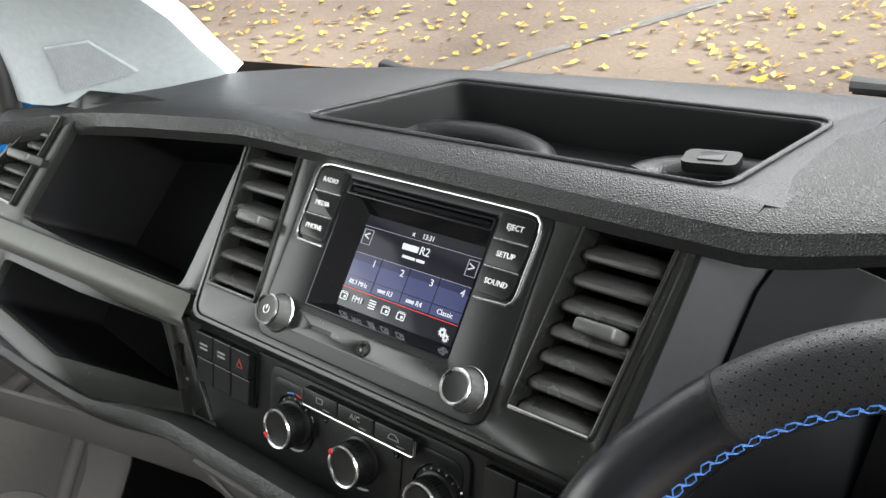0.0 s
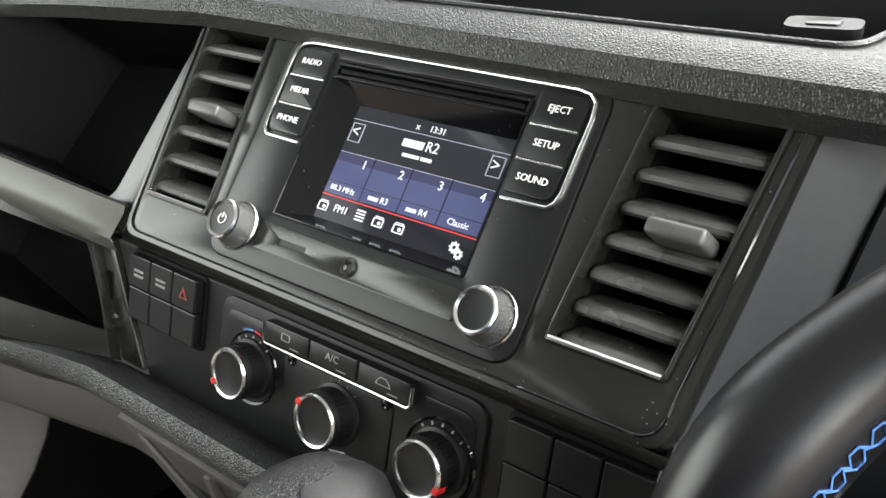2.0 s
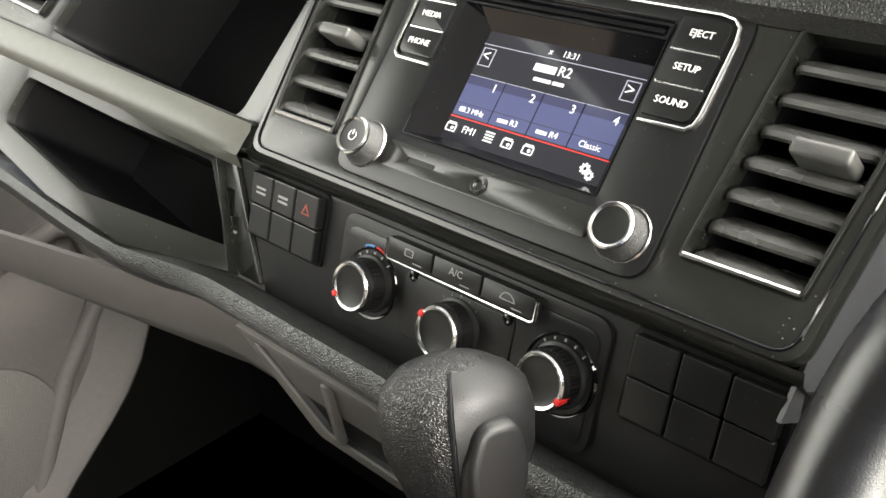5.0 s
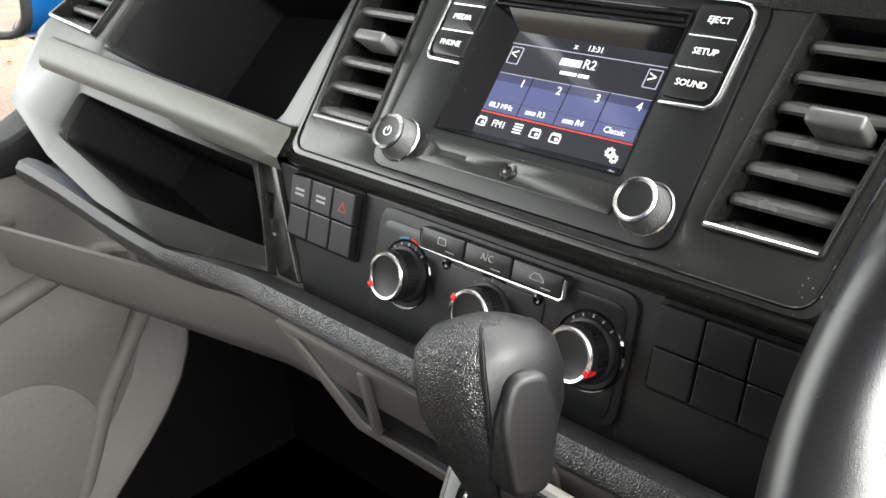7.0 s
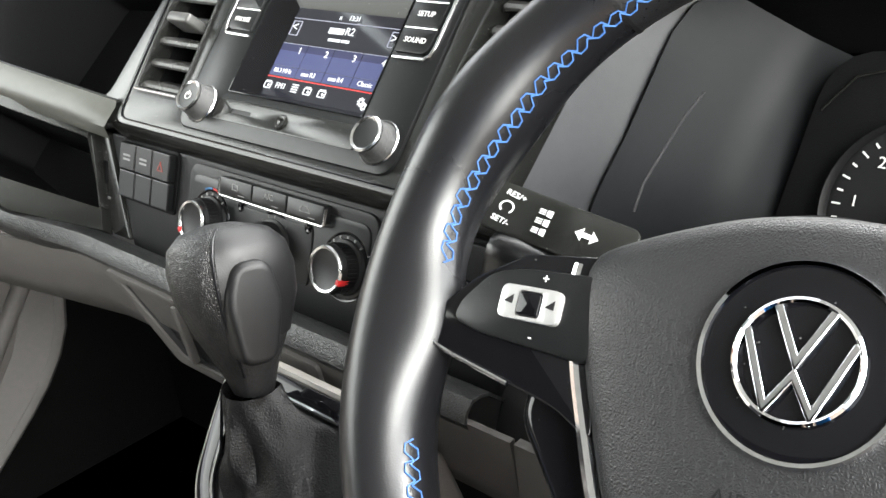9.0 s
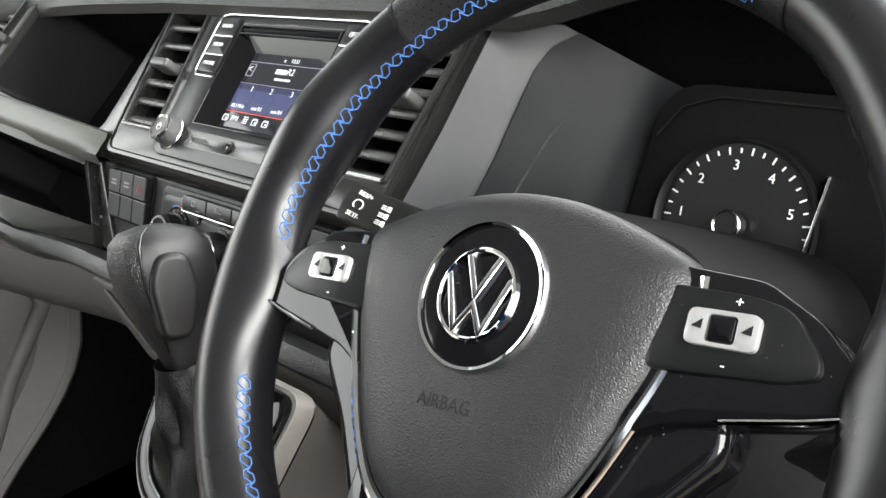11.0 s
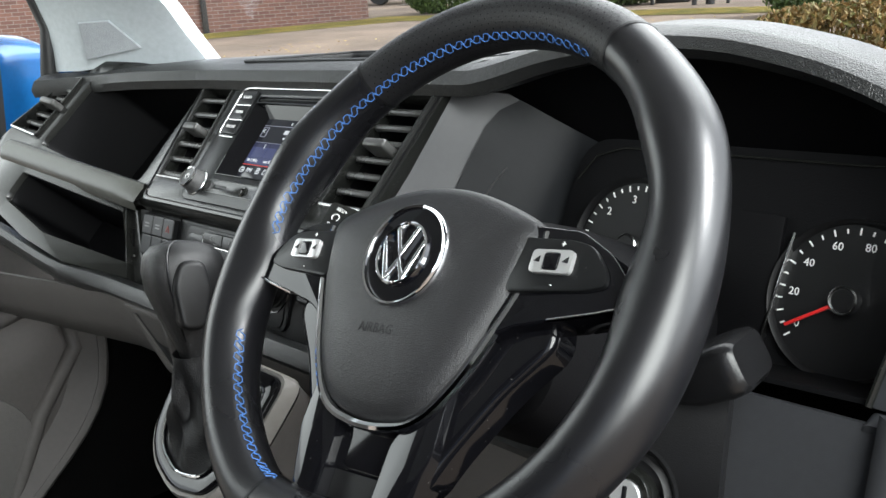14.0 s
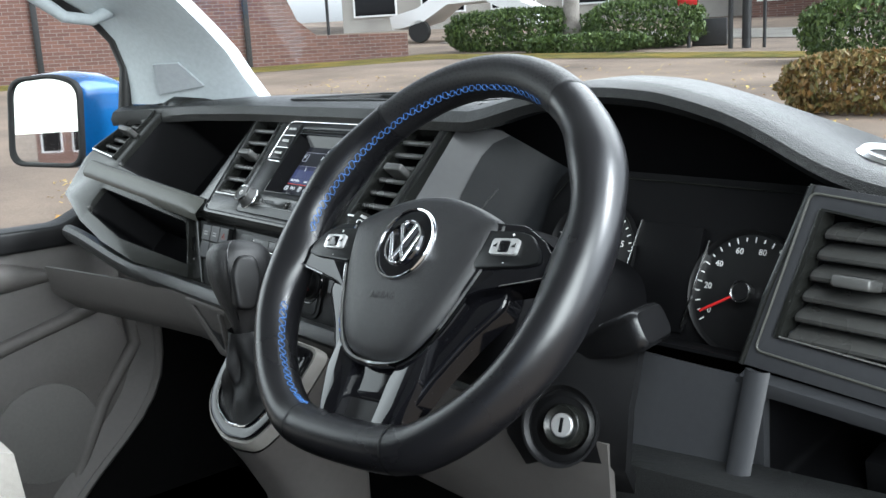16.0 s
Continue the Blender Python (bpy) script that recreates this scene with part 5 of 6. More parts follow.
# ---- windscreen pillar, door, mirror, seat ----
pillar = thing("a_pillar", "light grey windscreen pillar trim with a speaker grille", "pillar trim", at=(-0.38, 0.08, 1.27))
RE = [(-0.312, 0.150, 1.262), (-0.303, 0.118, 1.300), (-0.292, 0.090, 1.335), (-0.281, 0.055, 1.368), (-0.275, 0.020, 1.400), (-0.268, -0.05, 1.462), (-0.255, -0.20, 1.59), (-0.24, -0.40, 1.75)]
LE = [(-0.446, 0.022, 1.262), (-0.464, 0.023, 1.290), (-0.474, 0.022, 1.318), (-0.482, 0.012, 1.361), (-0.484, -0.014, 1.394), (-0.478, -0.09, 1.44), (-0.44, -0.25, 1.55), (-0.42, -0.45, 1.72)]
rows = []
for r, l in zip(RE, LE):
    r, l = Vector(r), Vector(l)
    rows.append([r + Vector((-0.02, 0.03, 0.0)), r, r.lerp(l, 0.06) + Vector((0.004, -0.004, 0)), r.lerp(l, 0.3) + Vector((0.012, -0.010, 0.004)), r.lerp(l, 0.6) + Vector((0.014, -0.012, 0.004)), r.lerp(l, 0.88) + Vector((0.010, -0.008, 0.0)), l, l + Vector((-0.03, 0.0, 0.0))])
part("cover", thicken(loft(rows), 0.003), "pillar", pillar)
TG = [Vector(p) for p in ((-0.392, 0.028, 1.321), (-0.366, 0.055, 1.321), (-0.350, 0.084, 1.287), (-0.400, 0.036, 1.277))]
shift = Vector((0.006, -0.006, 0.0))
w = bmesh.new()
w.faces.new([w.verts.new(p + shift) for p in TG])
part("speaker_grille", thicken(w, 0.003), "mesh", pillar, "grey perforated speaker grille")
part("grille_edge", tube([p + shift for p in TG], 0.0014, 6, True), "pillar", pillar)
handle = thing("grab_handle", "light grey grab handle on the pillar", "grab handle", at=(-0.44, -0.06, 1.40))
part("grip", tube([(-0.45, -0.155, 1.445), (-0.428, -0.125, 1.425), (-0.415, -0.088, 1.393), (-0.415, -0.050, 1.388), (-0.425, -0.015, 1.402), (-0.448, -0.005, 1.41)], [0.012, 0.010, 0.0085, 0.0085, 0.010, 0.013], 12), "pillar", handle)

DM = pose(-0.60, 0, 0, 0, 0, 90)
door = thing("passenger_door", "grey van door card with a speaker and black waist rail", "door", at=(-0.6, -0.3, 0.8))
part("card", plate(rounded([(-1.4, 0.57), (-0.20, 0.57), (-0.06, 0.70), (0.02, 0.80), (0.035, 0.87), (0.035, 0.96), (0.04, 1.045), (-1.4, 1.05)], 0.03), (), -0.01, 0.03, 0.006), "grey", door, "warm grey plastic door card", at=DM)
part("waist_rail", plate(rounded([(-1.4, 1.045), (0.06, 1.040), (0.10, 1.12), (0.02, 1.12), (-0.08, 1.075), (-1.4, 1.10)], 0.015), (), -0.022, 0.03, 0.010, seg=3), "matt", door, "black waist rail", at=DM)
part("armrest", tube([(-0.595, y, 1.005 - 0.02 * smoothstep(-0.2, 0.0, y)) for y in (-1.2, -0.6, -0.3, -0.18, -0.09)], [0.03, 0.03, 0.03, 0.026, 0.008], 12), "grey", door)
line = [(-0.60, 0.80), (-0.30, 0.862), (-0.189, 0.893), (-0.016, 0.936), (0.010, 0.925), (0.020, 0.852), (-0.047, 0.765), (-0.090, 0.68), (-0.126, 0.60)]
part("pocket_rim", tube([(-0.588, y, z) for y, z in line], 0.012, 10), "grey", door)
part("pocket_panel", plate(rounded([(-0.60, 0.60), (-0.13, 0.60), (-0.055, 0.765), (0.010, 0.86), (-0.02, 0.925), (-0.60, 0.795)], 0.02), (), -0.014, 0.0, 0.003), "grey", door, at=DM)
part("speaker_mesh", plate(circle(-0.145, 0.735, 0.085, 40), (), -0.0185, 0.0, 0.003), "mesh_dark", door, "round perforated speaker cover", at=DM)
part("window_frame", tube([(x - 0.015, y, z) for x, y, z in [(-0.50, 0.02, 1.12), (-0.47, 0.012, 1.25)] + LE[2:]], [0.016, 0.012, 0.010, 0.010, 0.011, 0.014, 0.016, 0.018], 10), "rubber", door, "black rubber window frame")
kick = thing("kick_panel", "grey footwell side panel below the dashboard", "side panel", at=(-0.57, 0.06, 0.75))
EDGE = [(0.045, 1.05), (0.047, 0.98), (0.050, 0.92), (0.055, 0.87), (0.053, 0.83), (0.045, 0.79), (0.028, 0.755), (0.004, 0.723), (-0.025, 0.694), (-0.08, 0.645), (-0.15, 0.575)]
w = loft([[(-0.606, y - 0.052, z + 0.02), (-0.5905, y - 0.036, z + 0.012), (-0.578, y - 0.018, z + 0.006), (-0.5705, y - 0.006, z + 0.002)] for y, z in EDGE])
part("rolled_edge", loft([[(-0.5695, y - 0.0065, z + 0.002), (-0.566, y - 0.001, z), (-0.566, y + 0.004, z - 0.001), (-0.571, y + 0.009, z - 0.004), (-0.590, y + 0.016, z - 0.006), (-0.612, y + 0.020, z - 0.006)] for y, z in EDGE]), "grey", kick)
part("panel", thicken(w, 0.004), "grey", kick)
body = thing("van_body", "metallic blue van body around the cab", "van body", at=(-0.62, 0.2, 1.0))
part("pillar_skin", tube([(x - 0.045, y + 0.03, z) for x, y, z in [(-0.50, 0.03, 1.10), (-0.47, 0.02, 1.25)] + LE[2:]], 0.022, 10), "body", body, "blue painted pillar")
part("door_skin", box(-0.72, -0.66, -1.5, 0.20, 0.5, 1.02, 0.02, 3), "body", body)
part("side_skin", box(0.86, 0.90, -1.62, -0.95, 0.5, 1.95, 0.02, 3), "body", body)
part("cowl", loft([[(x, y, z - 0.10 * smoothstep(0.35, 0.60, x)) for x, y, z in row] for row in [[(x, 0.262 + 0.14 * x * (1 if x < 0.25 else 0.6), 1.252), (x, 0.285 + 0.14 * x, 1.232), (x, 0.36 + 0.10 * x, 1.13), (x, 0.46 + 0.08 * x, 1.0)] for x in (-0.5, -0.3, -0.1, 0.1, 0.3, 0.45, 0.6, 0.85)]]), "rubber", body, "black plastic cowl")

mirror = thing("door_mirror", "blue door mirror with black surround", "door mirror", at=(-0.66, 0.0, 1.235))
MM = pose(-0.650, -0.050, 1.237, -2, 0, 33)
MO = rounded([(-0.085, -0.072), (0.060, -0.078), (0.070, 0.062), (0.02, 0.078), (-0.070, 0.072)], 0.03, 8)
w = bmesh.new()
loft([[(x * k + sx, y, z * k) for x, z in MO] for k, y, sx in ((0.96, -0.006, 0), (1.0, 0.0, 0), (1.06, 0.03, 0.004), (1.04, 0.07, 0.012), (0.85, 0.105, 0.03), (0.45, 0.125, 0.05))], w, True)
part("housing", w, "body", mirror, "metallic blue housing", at=MM)
part("surround", plate(MO, [[(x * 0.90, z * 0.90) for x, z in MO]], -0.012, 0.004, 0.004), "rubber", mirror, at=MM)
part("mirror_glass", plate([(x * 0.905, z * 0.905) for x, z in MO], (), -0.006, -0.003, 0), "mirror", mirror, "mirror glass", smooth=False, at=MM)
part("arm", tube([(-0.60, 0.03, 1.13), (-0.62, 0.02, 1.16), (-0.65, 0.0, 1.175)], [0.03, 0.026, 0.024], 12), "rubber", mirror)

seat = thing("car_seat", "front passenger chair in pale grey fabric", "car seat", at=(-0.25, -0.6, 0.9))
w = loft([[(x, y, z) for y, z in ((-0.90, 0.94), (-0.50, 0.962), (-0.385, 0.958), (-0.335, 0.935), (-0.33, 0.88))] for x in (-0.52, -0.30, -0.08, -0.045, -0.03)])
part("cushion", thicken(w, 0.04), "fabric", seat, "pale grey fabric cushion")
part("seat_base", box(-0.50, -0.08, -0.88, -0.40, 0.58, 0.90, 0.03, 3), "matt", seat)

# windscreen
glass_mat = bpy.data.materials.new("windscreen_glass")
glass_mat.use_nodes = True
nt = glass_mat.node_tree
nt.nodes.clear()
tr, gl, mx, fr, go = (nt.nodes.new(k) for k in ("ShaderNodeBsdfTransparent", "ShaderNodeBsdfGlossy", "ShaderNodeMixShader", "ShaderNodeFresnel", "ShaderNodeOutputMaterial"))
gl.inputs["Roughness"].default_value = 0.02
fr.inputs["IOR"].default_value = 1.25
nt.links.new(fr.outputs[0], mx.inputs[0])
nt.links.new(tr.outputs[0], mx.inputs[1])
nt.links.new(gl.outputs[0], mx.inputs[2])
nt.links.new(mx.outputs[0], go.inputs[0])
w = bmesh.new()
w.faces.new([w.verts.new(p) for p in [(-0.50, 0.235, 1.235), (0.80, 0.36, 1.235), (0.74, -0.20, 1.90), (-0.42, -0.30, 1.90)]])
ws = part("window_1", w, glass_mat, None, smooth=False)
tagged(ws, "clear windscreen glass", "windscreen", kind="structure")
ws.visible_shadow = False


def wiper(pts, label):
    t = thing("wiper", label, "wiper", "windscreen wipers", at=pts[0])
    part("blade", tube(pts, [0.008] + [0.0055] * (len(pts) - 2) + [0.003], 8, flat=0.7), "rubber", t)
    part("arm", tube([(x, y + 0.004, z - 0.006) for x, y, z in pts[:-1]], 0.003, 6), "rubber", t)


wiper([(-0.195, 0.240, 1.256), (-0.165, 0.238, 1.254), (0.0, 0.262, 1.253), (0.10, 0.280, 1.252), (0.165, 0.294, 1.250)], "black windscreen wiper resting at the glass")
wiper([(0.205, 0.305, 1.262), (0.26, 0.312, 1.260), (0.40, 0.325, 1.256)], "black windscreen wiper resting at the glass")

# ---- outside: a car park that rises gently away from the van ----
AZ = radians(50)
RISE = math.tan(radians(3.0))


def gz(x, y):
    return RISE * max(-20.0, min(60.0, -math.sin(AZ) * x + math.cos(AZ) * y))


def outdoor(name, dark, light, scale, rough=0.9, bump=0.4, fine=60.0, extra=None):
    m = bpy.data.materials.new(name)
    m.use_nodes = True
    nt = m.node_tree
    b = nt.nodes["Principled BSDF"]
    b.inputs["Roughness"].default_value = rough
    co = nt.nodes.new("ShaderNodeNewGeometry")
    n1, n2 = nt.nodes.new("ShaderNodeTexNoise"), nt.nodes.new("ShaderNodeTexNoise")
    n1.inputs["Scale"].default_value, n1.inputs["Detail"].default_value = scale, 8.0
    n2.inputs["Scale"].default_value, n2.inputs["Detail"].default_value = fine, 4.0
    for n in (n1, n2):
        nt.links.new(co.outputs["Position"], n.inputs["Vector"])
    mix = nt.nodes.new("ShaderNodeMix")
    mix.data_type = "RGBA"
    mix.inputs["A"].default_value, mix.inputs["B"].default_value = (*dark, 1), (*light, 1)
    add = nt.nodes.new("ShaderNodeMath")
    add.operation = "MULTIPLY_ADD"
    add.inputs[1].default_value = 0.45
    nt.links.new(n2.outputs["Fac"], add.inputs[0])
    nt.links.new(n1.outputs["Fac"], add.inputs[2])
    rng = nt.nodes.new("ShaderNodeMapRange")
    rng.inputs["From Min"].default_value, rng.inputs["From Max"].default_value = 0.5, 0.95
    nt.links.new(add.outputs[0], rng.inputs["Value"])
    nt.links.new(rng.outputs["Result"], mix.inputs["Factor"])
    nt.links.new(mix.outputs["Result"], b.inputs["Base Color"])
    bp = nt.nodes.new("ShaderNodeBump")
    bp.inputs["Strength"].default_value = bump
    bp.inputs["Distance"].default_value = 0.01
    nt.links.new(n2.outputs["Fac"], bp.inputs["Height"])
    nt.links.new(bp.outputs["Normal"], b.inputs["Normal"])
    return m


def leaf_mat(name, cols):
    m = bpy.data.materials.new(name)
    m.use_nodes = True
    nt = m.node_tree
    b = nt.nodes["Principled BSDF"]
    b.inputs["Roughness"].default_value = 0.6
    g = nt.nodes.new("ShaderNodeNewGeometry")
    r = nt.nodes.new("ShaderNodeValToRGB")
    r.color_ramp.elements[0].color = (*cols[0], 1)
    r.color_ramp.elements[1].color = (*cols[-1], 1)
    for i, c in enumerate(cols[1:-1]):
        e = r.color_ramp.elements.new((i + 1) / (len(cols) - 1))
        e.color = (*c, 1)
    nt.links.new(g.outputs["Random Per Island"], r.inputs[0])
    nt.links.new(r.outputs[0], b.inputs["Base Color"])
    return m


asphalt = outdoor("worn_tarmac", (0.10, 0.075, 0.056), (0.25, 0.19, 0.14), 0.7, 0.85)
verge_m = outdoor("leafy_verge", (0.12, 0.13, 0.03), (0.38, 0.28, 0.06), 1.5, 0.95, fine=25)
concrete = outdoor("pale_concrete", (0.30, 0.28, 0.25), (0.42, 0.40, 0.36), 1.0)
brick_m = outdoor("brown_brick", (0.085, 0.045, 0.036), (0.16, 0.085, 0.065), 0.6, 0.9, fine=9)
nt = brick_m.node_tree
bt = nt.nodes.new("ShaderNodeTexBrick")
bt.inputs["Scale"].default_value = 1.0
bt.inputs["Brick Width"].default_value, bt.inputs["Row Height"].default_value, bt.inputs["Mortar Size"].default_value = 0.225, 0.075, 0.006
bt.inputs["Color1"].default_value, bt.inputs["Color2"].default_value, bt.inputs["Mortar"].default_value = (0.15, 0.075, 0.056, 1), (0.10, 0.052, 0.042, 1), (0.19, 0.16, 0.14, 1)
tc = nt.nodes.new("ShaderNodeTexCoord")
sx_ = nt.nodes.new("ShaderNodeSeparateXYZ")
cx_ = nt.nodes.new("ShaderNodeCombineXYZ")
nt.links.new(tc.outputs["Object"], sx_.inputs[0])
nt.links.new(sx_.outputs["Y"], cx_.inputs["X"])
nt.links.new(sx_.outputs["Z"], cx_.inputs["Y"])
nt.links.new(cx_.outputs[0], bt.inputs["Vector"])
nt.links.new(bt.outputs["Color"], nt.nodes["Principled BSDF"].inputs["Base Color"])

w = bmesh.new()
ticks = [-400, -120, -60, -40, -30, -24, -20, -16, -12, -9, -6, -4, -2, 0, 2, 4, 8, 16, 40, 120, 400]
loft([[(x, y, gz(x, y)) for y in ticks] for x in ticks], w)
tagged(part("ground", w, asphalt), "brown worn tarmac car park strewn with leaves", "ground", kind="structure")


def strip(name, a, b, width, mat, label, category, lift=0.006):
    a, b = Vector(a), Vector(b)
    side = Vector((b.y - a.y, a.x - b.x)).normalized() * width / 2
    w = bmesh.new()
    rows = []
    for i in range(9):
        p = a.lerp(b, i / 8)
        rows.append([(*(p + side), gz(*(p + side)) + lift), (*p, gz(*p) + lift), (*(p - side), gz(*(p - side)) + lift)])
    loft(rows, w)
    bmesh.ops.solidify(w, geom=w.faces[:], thickness=0.004)
    return tagged(part(name, w, mat), label, category, kind="structure")


strip("trim_1", (-2.75, 1.9), (-1.35, 5.15), 0.07, concrete, "pale joint line across the tarmac", "joint line")
strip("verge_1", (-19.4, 4.0), (-15.4, 12.9), 1.6, verge_m, "mossy leaf-covered verge along the wall", "verge")
strip("verge_2", (-16.2, 12.9), (-6.0, 15.6), 1.3, verge_m, "leaf-covered verge in front of the hedge", "verge", 0.012)
strip("pavement", (-20.0, 18.5), (2.0, 25.0), 4.0, concrete, "pale pavement and road beyond the hedge", "pavement", 0.02)

# wall with a stepped-down end
wall = thing("brick_wall", "brown brick boundary wall stepping down at its end", "wall", at=(-18, 9, 1))
a, b = Vector((-24.0, -6.0)), Vector((-16.4, 13.2))
L = (b - a).length
ang = math.degrees(math.atan2(b.y - a.y, b.x - a.x))
prof = [(0, -0.5), (L, -0.5), (L, 0.62), (L - 2.1, 0.66), (L - 2.5, 1.0), (L - 2.8, 1.7), (L - 3.2, 2.3), (0, 2.4)]
part("brickwork", plate(prof, (), 0, 0.25, 0.01), brick_m, wall, smooth=False, at=pose(a.x, a.y, 1.0, 0, 0, ang))
for k in range(9):
    s = L - 3.6 - 2.1 * k
    part("pier", box(s - 0.06, s + 0.06, -0.06, 0.0, -0.5, 2.3, 0.01, at=pose(a.x, a.y, 1.0, 0, 0, ang)), "rubber", wall)


def foliage(name, centre, size, count, mats, label, category, leaf=0.05, seed=1):
    """A clipped bush: leaves on an uneven rounded body, with gaps."""
    rng = random.Random(seed)
    w = bmesh.new()
    cx, cy = centre
    base = gz(cx, cy)
    for _ in range(count):
        while True:
            u = Vector((rng.uniform(-1, 1), rng.uniform(-1, 1), rng.uniform(-1, 1)))
            n = abs(u.x) ** 3 + abs(u.y) ** 3 + abs(u.z) ** 3
            if 0.45 < n < 1.0:
                break
        wob = 1 + 0.12 * noise.noise(Vector((u.x * 3 * size[0], u.y * 3, u.z * 3)) + Vector((seed, 0, 0)))
        c = Vector((u.x * size[0] * wob, u.y * size[1] * wob, (u.z * wob + 1) * size[2] / 2))
        q = Euler((rng.uniform(0, 6.28), rng.uniform(0, 6.28), rng.uniform(0, 6.28))).to_matrix()
        s = leaf * rng.uniform(0.6, 1.3)
        vs = [w.verts.new(c + q @ Vector(p)) for p in ((-s, 0, 0), (0, -s * 0.5, s * 0.15), (s, 0, 0), (0, s * 0.5, s * 0.15))]
        w.faces.new(vs)
    t = thing(name, label, category, at=(cx, cy, base))
    f = part("leaves", w, mats, t, smooth=False)
    tagged(f, kind="stuff")
    return t, base


green = leaf_mat("hedge_leaves", [(0.03, 0.055, 0.012), (0.06, 0.10, 0.02), (0.10, 0.15, 0.03)])
autumn = leaf_mat("autumn_leaves", [(0.10, 0.09, 0.03), (0.22, 0.12, 0.03), (0.12, 0.13, 0.03)])
gold = leaf_mat("fallen_leaves", [(0.55, 0.36, 0.05), (0.62, 0.46, 0.10), (0.35, 0.18, 0.04), (0.68, 0.55, 0.18)])


def hedge(c, length, depth, height, yaw, n, mat, label, seed, leaf=0.05):
    t, base = foliage("hedge", (0, 0), (length / 2, depth / 2, height), n, mat, label, "hedge", leaf, seed)
    t.location = (0, 0, 0)
    for ch in t.children:
        ch.matrix_parent_inverse = Matrix()
    t.matrix_world = pose(c[0], c[1], gz(*c) - 0.02, 0, 0, yaw)
    return t


hedge((-14.8, 15.0), 3.3, 1.1, 0.95, 24, 9000, green, "clipped green hedge beyond the car park", 3)
hedge((-12.0, 16.1), 2.6, 1.1, 1.05, 24, 7000, green, "rounded green hedge beside the tree", 4)
hedge((-12.6, 14.9), 2.8, 0.5, 0.40, 22, 3000, green, "low green hedge at the verge", 5)
hedge((-3.6, 8.9), 1.7, 1.0, 0.62, 20, 7000, autumn, "brown and yellow autumn bush", 6, 0.04)
hedge((-5.9, 14.2), 2.6, 1.4, 1.05, 20, 8000, green, "clipped green bush at the verge", 7)
for ch in [o for o in bpy.data.objects if o.name.startswith("leaves")]:
    ch.matrix_parent_inverse = Matrix()

# fallen leaves on the tarmac
rng = random.Random(11)
w = bmesh.new()
for i in range(6000):
    if i < 4000:
        d, az = rng.uniform(1.9, 7.5), radians(rng.uniform(10, 75))
    else:
        d, az = rng.uniform(6, 16), radians(rng.uniform(18, 72))
    x, y = -d * math.sin(az), d * math.cos(az)
    thick = noise.noise(Vector((x * 0.6, y * 0.6, 3.0)))
    if thick < rng.uniform(-0.5, 0.25):
        continue
    s = rng.uniform(0.012, 0.034)
    q = Euler((rng.uniform(-0.4, 0.4), rng.uniform(-0.4, 0.4), rng.uniform(0, 6.28))).to_matrix()
    vs = [w.verts.new(Vector((x, y, gz(x, y) + 0.012)) + q @ Vector(p)) for p in ((-s, 0, 0), (-s * 0.3, -s * 0.6, 0.004), (s, 0, 0.003), (-s * 0.2, s * 0.6, 0.004))]
    w.faces.new(vs)
tagged(part("fallen_leaves", w, gold, smooth=False), "yellow autumn leaves scattered on the tarmac", "leaves", kind="stuff")

# tree, posts, signs
tree = thing("tree", "pale-barked tree growing out of the hedge", "tree", at=(-13.4, 15.4, gz(-13.4, 15.4)))
tb = gz(-13.4, 15.4)
bark = outdoor("pale_bark", (0.16, 0.14, 0.12), (0.32, 0.30, 0.27), 6, 0.9, fine=40)
part("trunk", tube([(-13.4, 15.4, tb - 0.1), (-13.42, 15.42, tb + 0.8), (-13.36, 15.4, tb + 2.0), (-13.3, 15.45, tb + 4.0)], [0.24, 0.18, 0.16, 0.12], 12), bark, tree)
for k, (dx, dy, dz) in enumerate(((1.2, 0.3, 1.6), (-1.1, 0.5, 1.8), (0.2, -1.0, 2.0), (0.3, 0.9, 2.4))):
    part("limb", tube([(-13.33, 15.42, tb + 3.0 + 0.2 * k), (-13.33 + dx * 0.5, 15.42 + dy * 0.5, tb + 3.4 + dz * 0.5), (-13.33 + dx, 15.42 + dy, tb + 3.6 + dz)], [0.08, 0.06, 0.03], 8), bark, tree)
w = bmesh.new()
rng = random.Random(5)
for _ in range(4000):
    c = Vector((rng.gauss(0, 1.1), rng.gauss(0, 1.1), rng.gauss(5.2, 0.8)))
    q = Euler((rng.uniform(0, 6.28), rng.uniform(0, 6.28), 0)).to_matrix()
    w.faces.new([w.verts.new(Vector((-13.3, 15.4, tb)) + c + q @ Vector(p)) for p in ((-0.07, 0, 0), (0, -0.04, 0), (0.07, 0, 0), (0, 0.04, 0))])
part("crown", w, autumn, tree, smooth=False)


def post(x, y, h, r, mat, name, label, cat, group=""):
    t = thing(name, label, cat, group, at=(x, y, gz(x, y)))
    part("pole", tube([(x, y, gz(x, y) - 0.1), (x, y, gz(x, y) + h)], r, 10), mat, t)
    return t


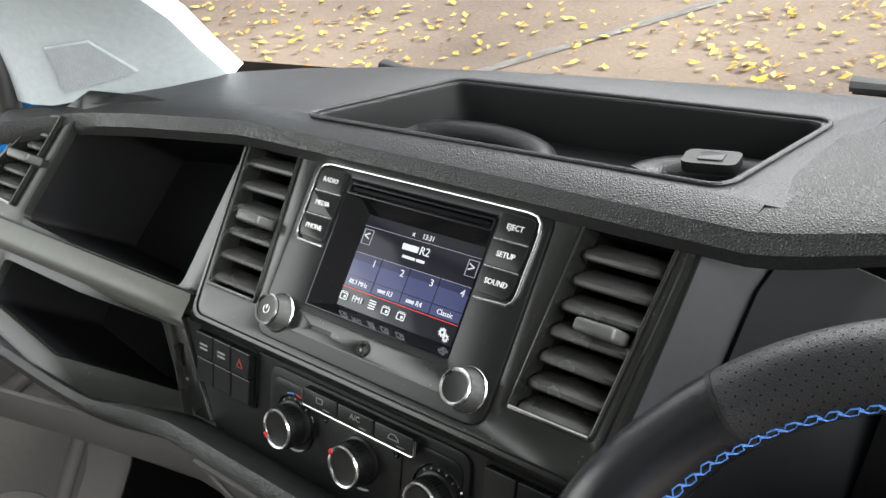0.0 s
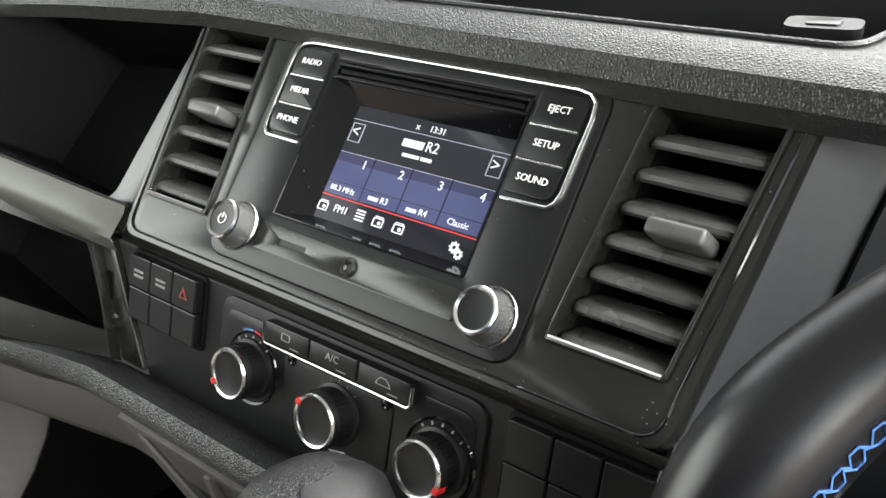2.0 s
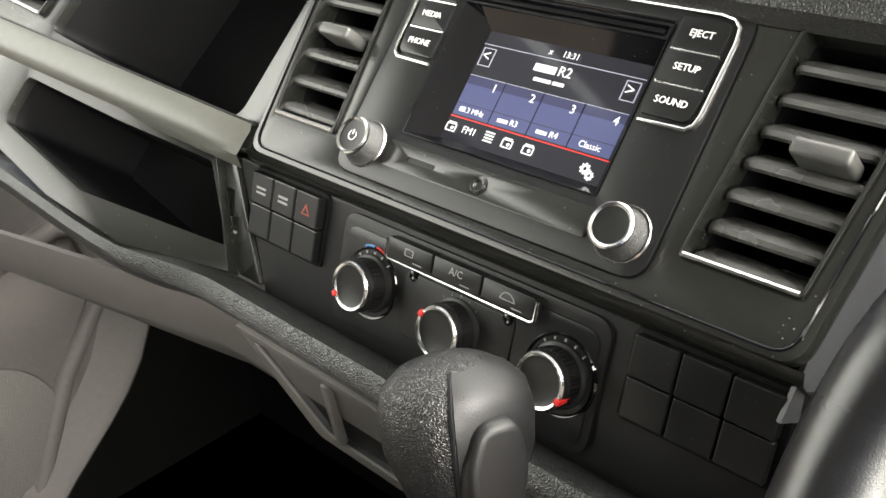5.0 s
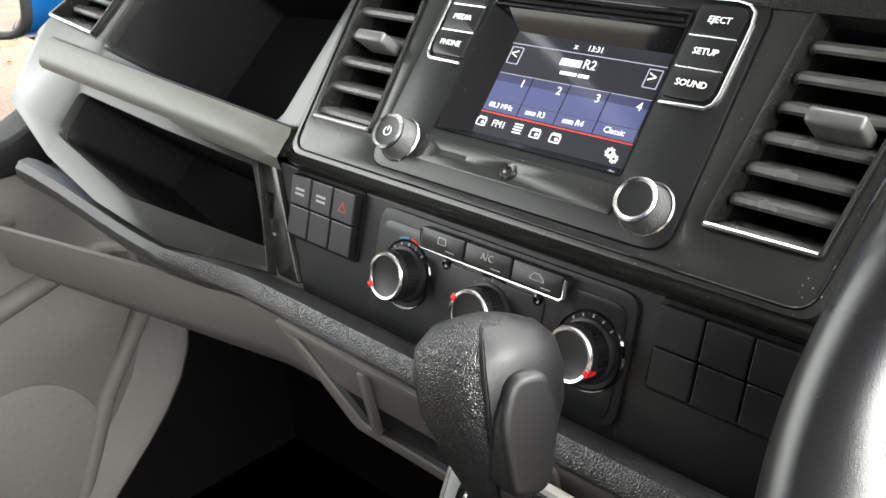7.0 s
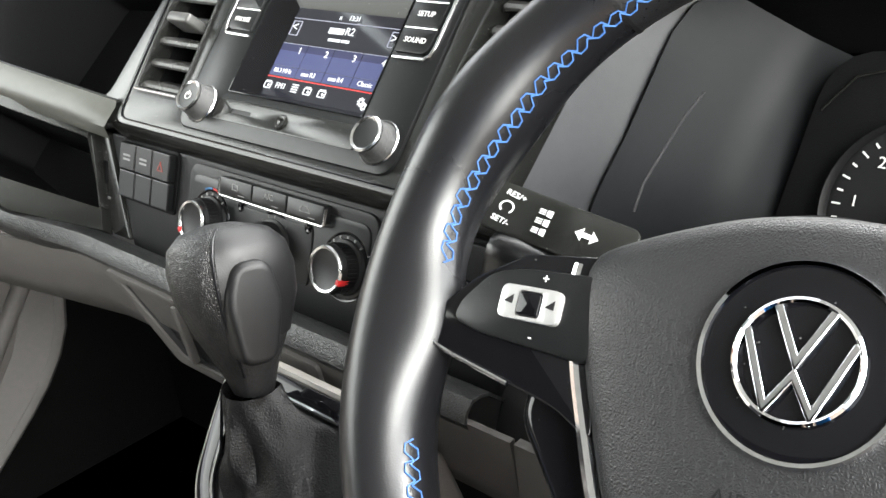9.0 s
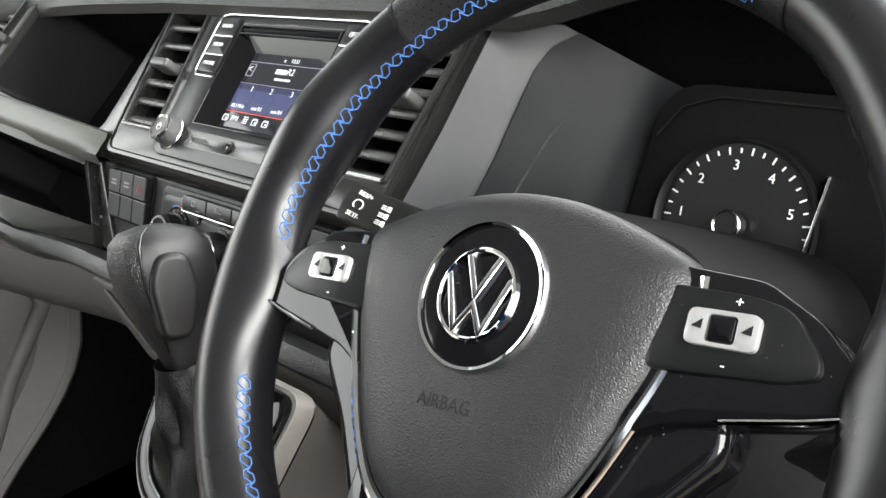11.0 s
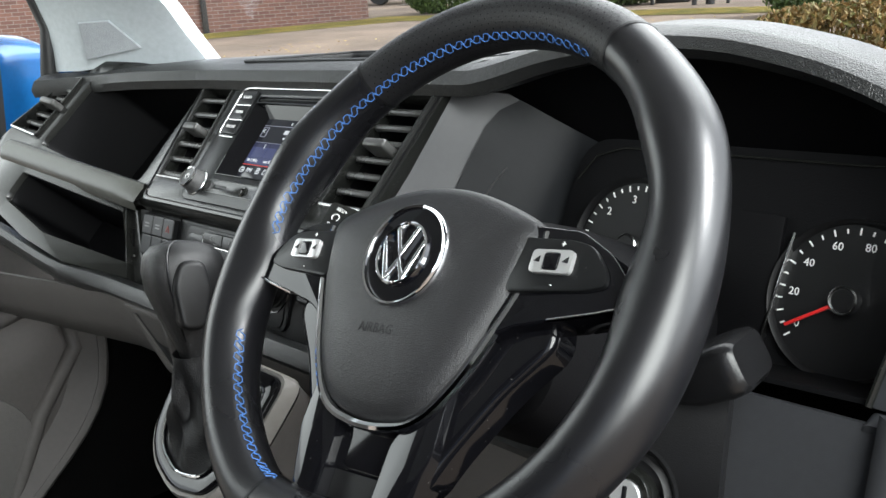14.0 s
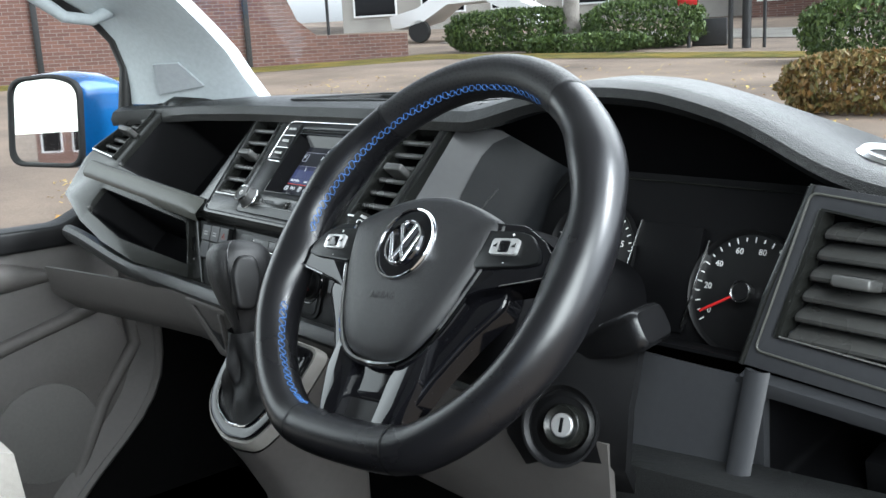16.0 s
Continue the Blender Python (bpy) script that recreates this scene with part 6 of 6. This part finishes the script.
for x, y, r in ((-9.95, 16.2, 0.05), (-9.72, 16.4, 0.09), (-9.45, 16.6, 0.035)):
    post(x, y, 2.6, r, "rubber", "gate_post", "dark steel gate post", "post", "gate posts")
sp_ = post(-17.2, 11.6, 2.6, 0.035, "rubber", "sign_post", "notice on a dark pole by the wall", "sign")
part("notice", box(-0.25, 0.25, -0.02, 0.0, 1.45, 2.1, 0.01, at=pose(-17.2, 11.55, gz(-17.2, 11.6), 0, 0, 60)), "white", sp_, "white notice")
rs_ = post(-11.0, 16.3, 1.1, 0.04, "rubber", "sign_post", "red notice on a white-edged board", "sign")
part("notice", box(-0.19, 0.19, -0.02, 0.0, 0.85, 1.5, 0.01, at=pose(-11.0, 16.25, gz(-11, 16.3), 0, 0, 35)), "red", rs_, "red notice")
part("bin", box(-0.35, 0.35, -0.2, 0.2, 0.0, 0.55, 0.02, at=pose(-10.9, 16.9, gz(-11, 16.9), 0, 0, 30)), "rubber", rs_)

# buildings beyond
wall_mats = {"brown": brick_m, "pale": concrete}


def building(x, y, wd, dp, h, yaw, mat, label, cols, rows_, glazing="gloss"):
    t = thing("building", label, "building", "distant buildings", at=(x, y, gz(x, y)))
    m = pose(x, y, gz(x, y) - 0.5, 0, 0, yaw)
    part("wall", box(-wd / 2, wd / 2, 0, dp, 0, h, 0.02, at=m), mat, t, smooth=False)
    part("roof", box(-wd / 2 - 0.2, wd / 2 + 0.2, -0.2, dp + 0.2, h, h + 0.25, 0.03, at=m), "rubber", t, smooth=False)
    for c in range(cols):
        for r in range(rows_):
            xa = -wd / 2 + wd * (c + 0.2) / cols
            xb = -wd / 2 + wd * (c + 0.8) / cols
            za, zb = 1.2 + r * 2.8, 2.7 + r * 2.8
            wi = part("window", box(xa, xb, -0.04, 0.03, za, zb, 0.01, at=m), glazing, t, smooth=False)
            part("frame", plate([(xa - 0.06, za - 0.06), (xb + 0.06, za - 0.06), (xb + 0.06, zb + 0.06), (xa - 0.06, zb + 0.06)], [[(xa, za), (xb, za), (xb, zb), (xa, zb)]], -0.07, 0.02, 0, None), "white", wi, smooth=False, at=m)


building(-24, 26, 16, 8, 7, 38, concrete, "pale office building with dark windows", 6, 2)
building(-12, 31, 12, 8, 6, 25, brick_m, "brick building across the road", 5, 2)
building(-3.5, 27, 9, 8, 6, 10, "rubber", "dark clad building across the road", 3, 2)
building(-5.6, -55, 3.2, 5, 5.0, 180, brick_m, "brick house behind the van seen in the mirror", 2, 1)
car = thing("parked_car", "white parked car beyond the wall", "car", at=(-19.5, 18.0, gz(-19.5, 18)))
m = pose(-19.5, 18.0, gz(-19.5, 18.0), 0, 0, 30)
w = loft([[(x, s * hw, z) for s in (-1, 1)] for x, z, hw in ((-2.1, 0.4, 0.8), (-2.15, 0.75, 0.85), (-1.3, 0.95, 0.85), (-0.6, 1.4, 0.7), (0.7, 1.45, 0.7), (1.6, 1.0, 0.85), (2.0, 0.8, 0.85), (2.0, 0.35, 0.8))])
part("shell", thicken(w, 0.4), "white", car, at=m)
for wx in (-1.3, 1.25):
    part("wheel", lathe([(0, -0.85), (0.3, -0.85), (0.32, -0.7), (0, -0.7)], 20), "rubber", car, at=m @ pose(wx, 0, 0.32))
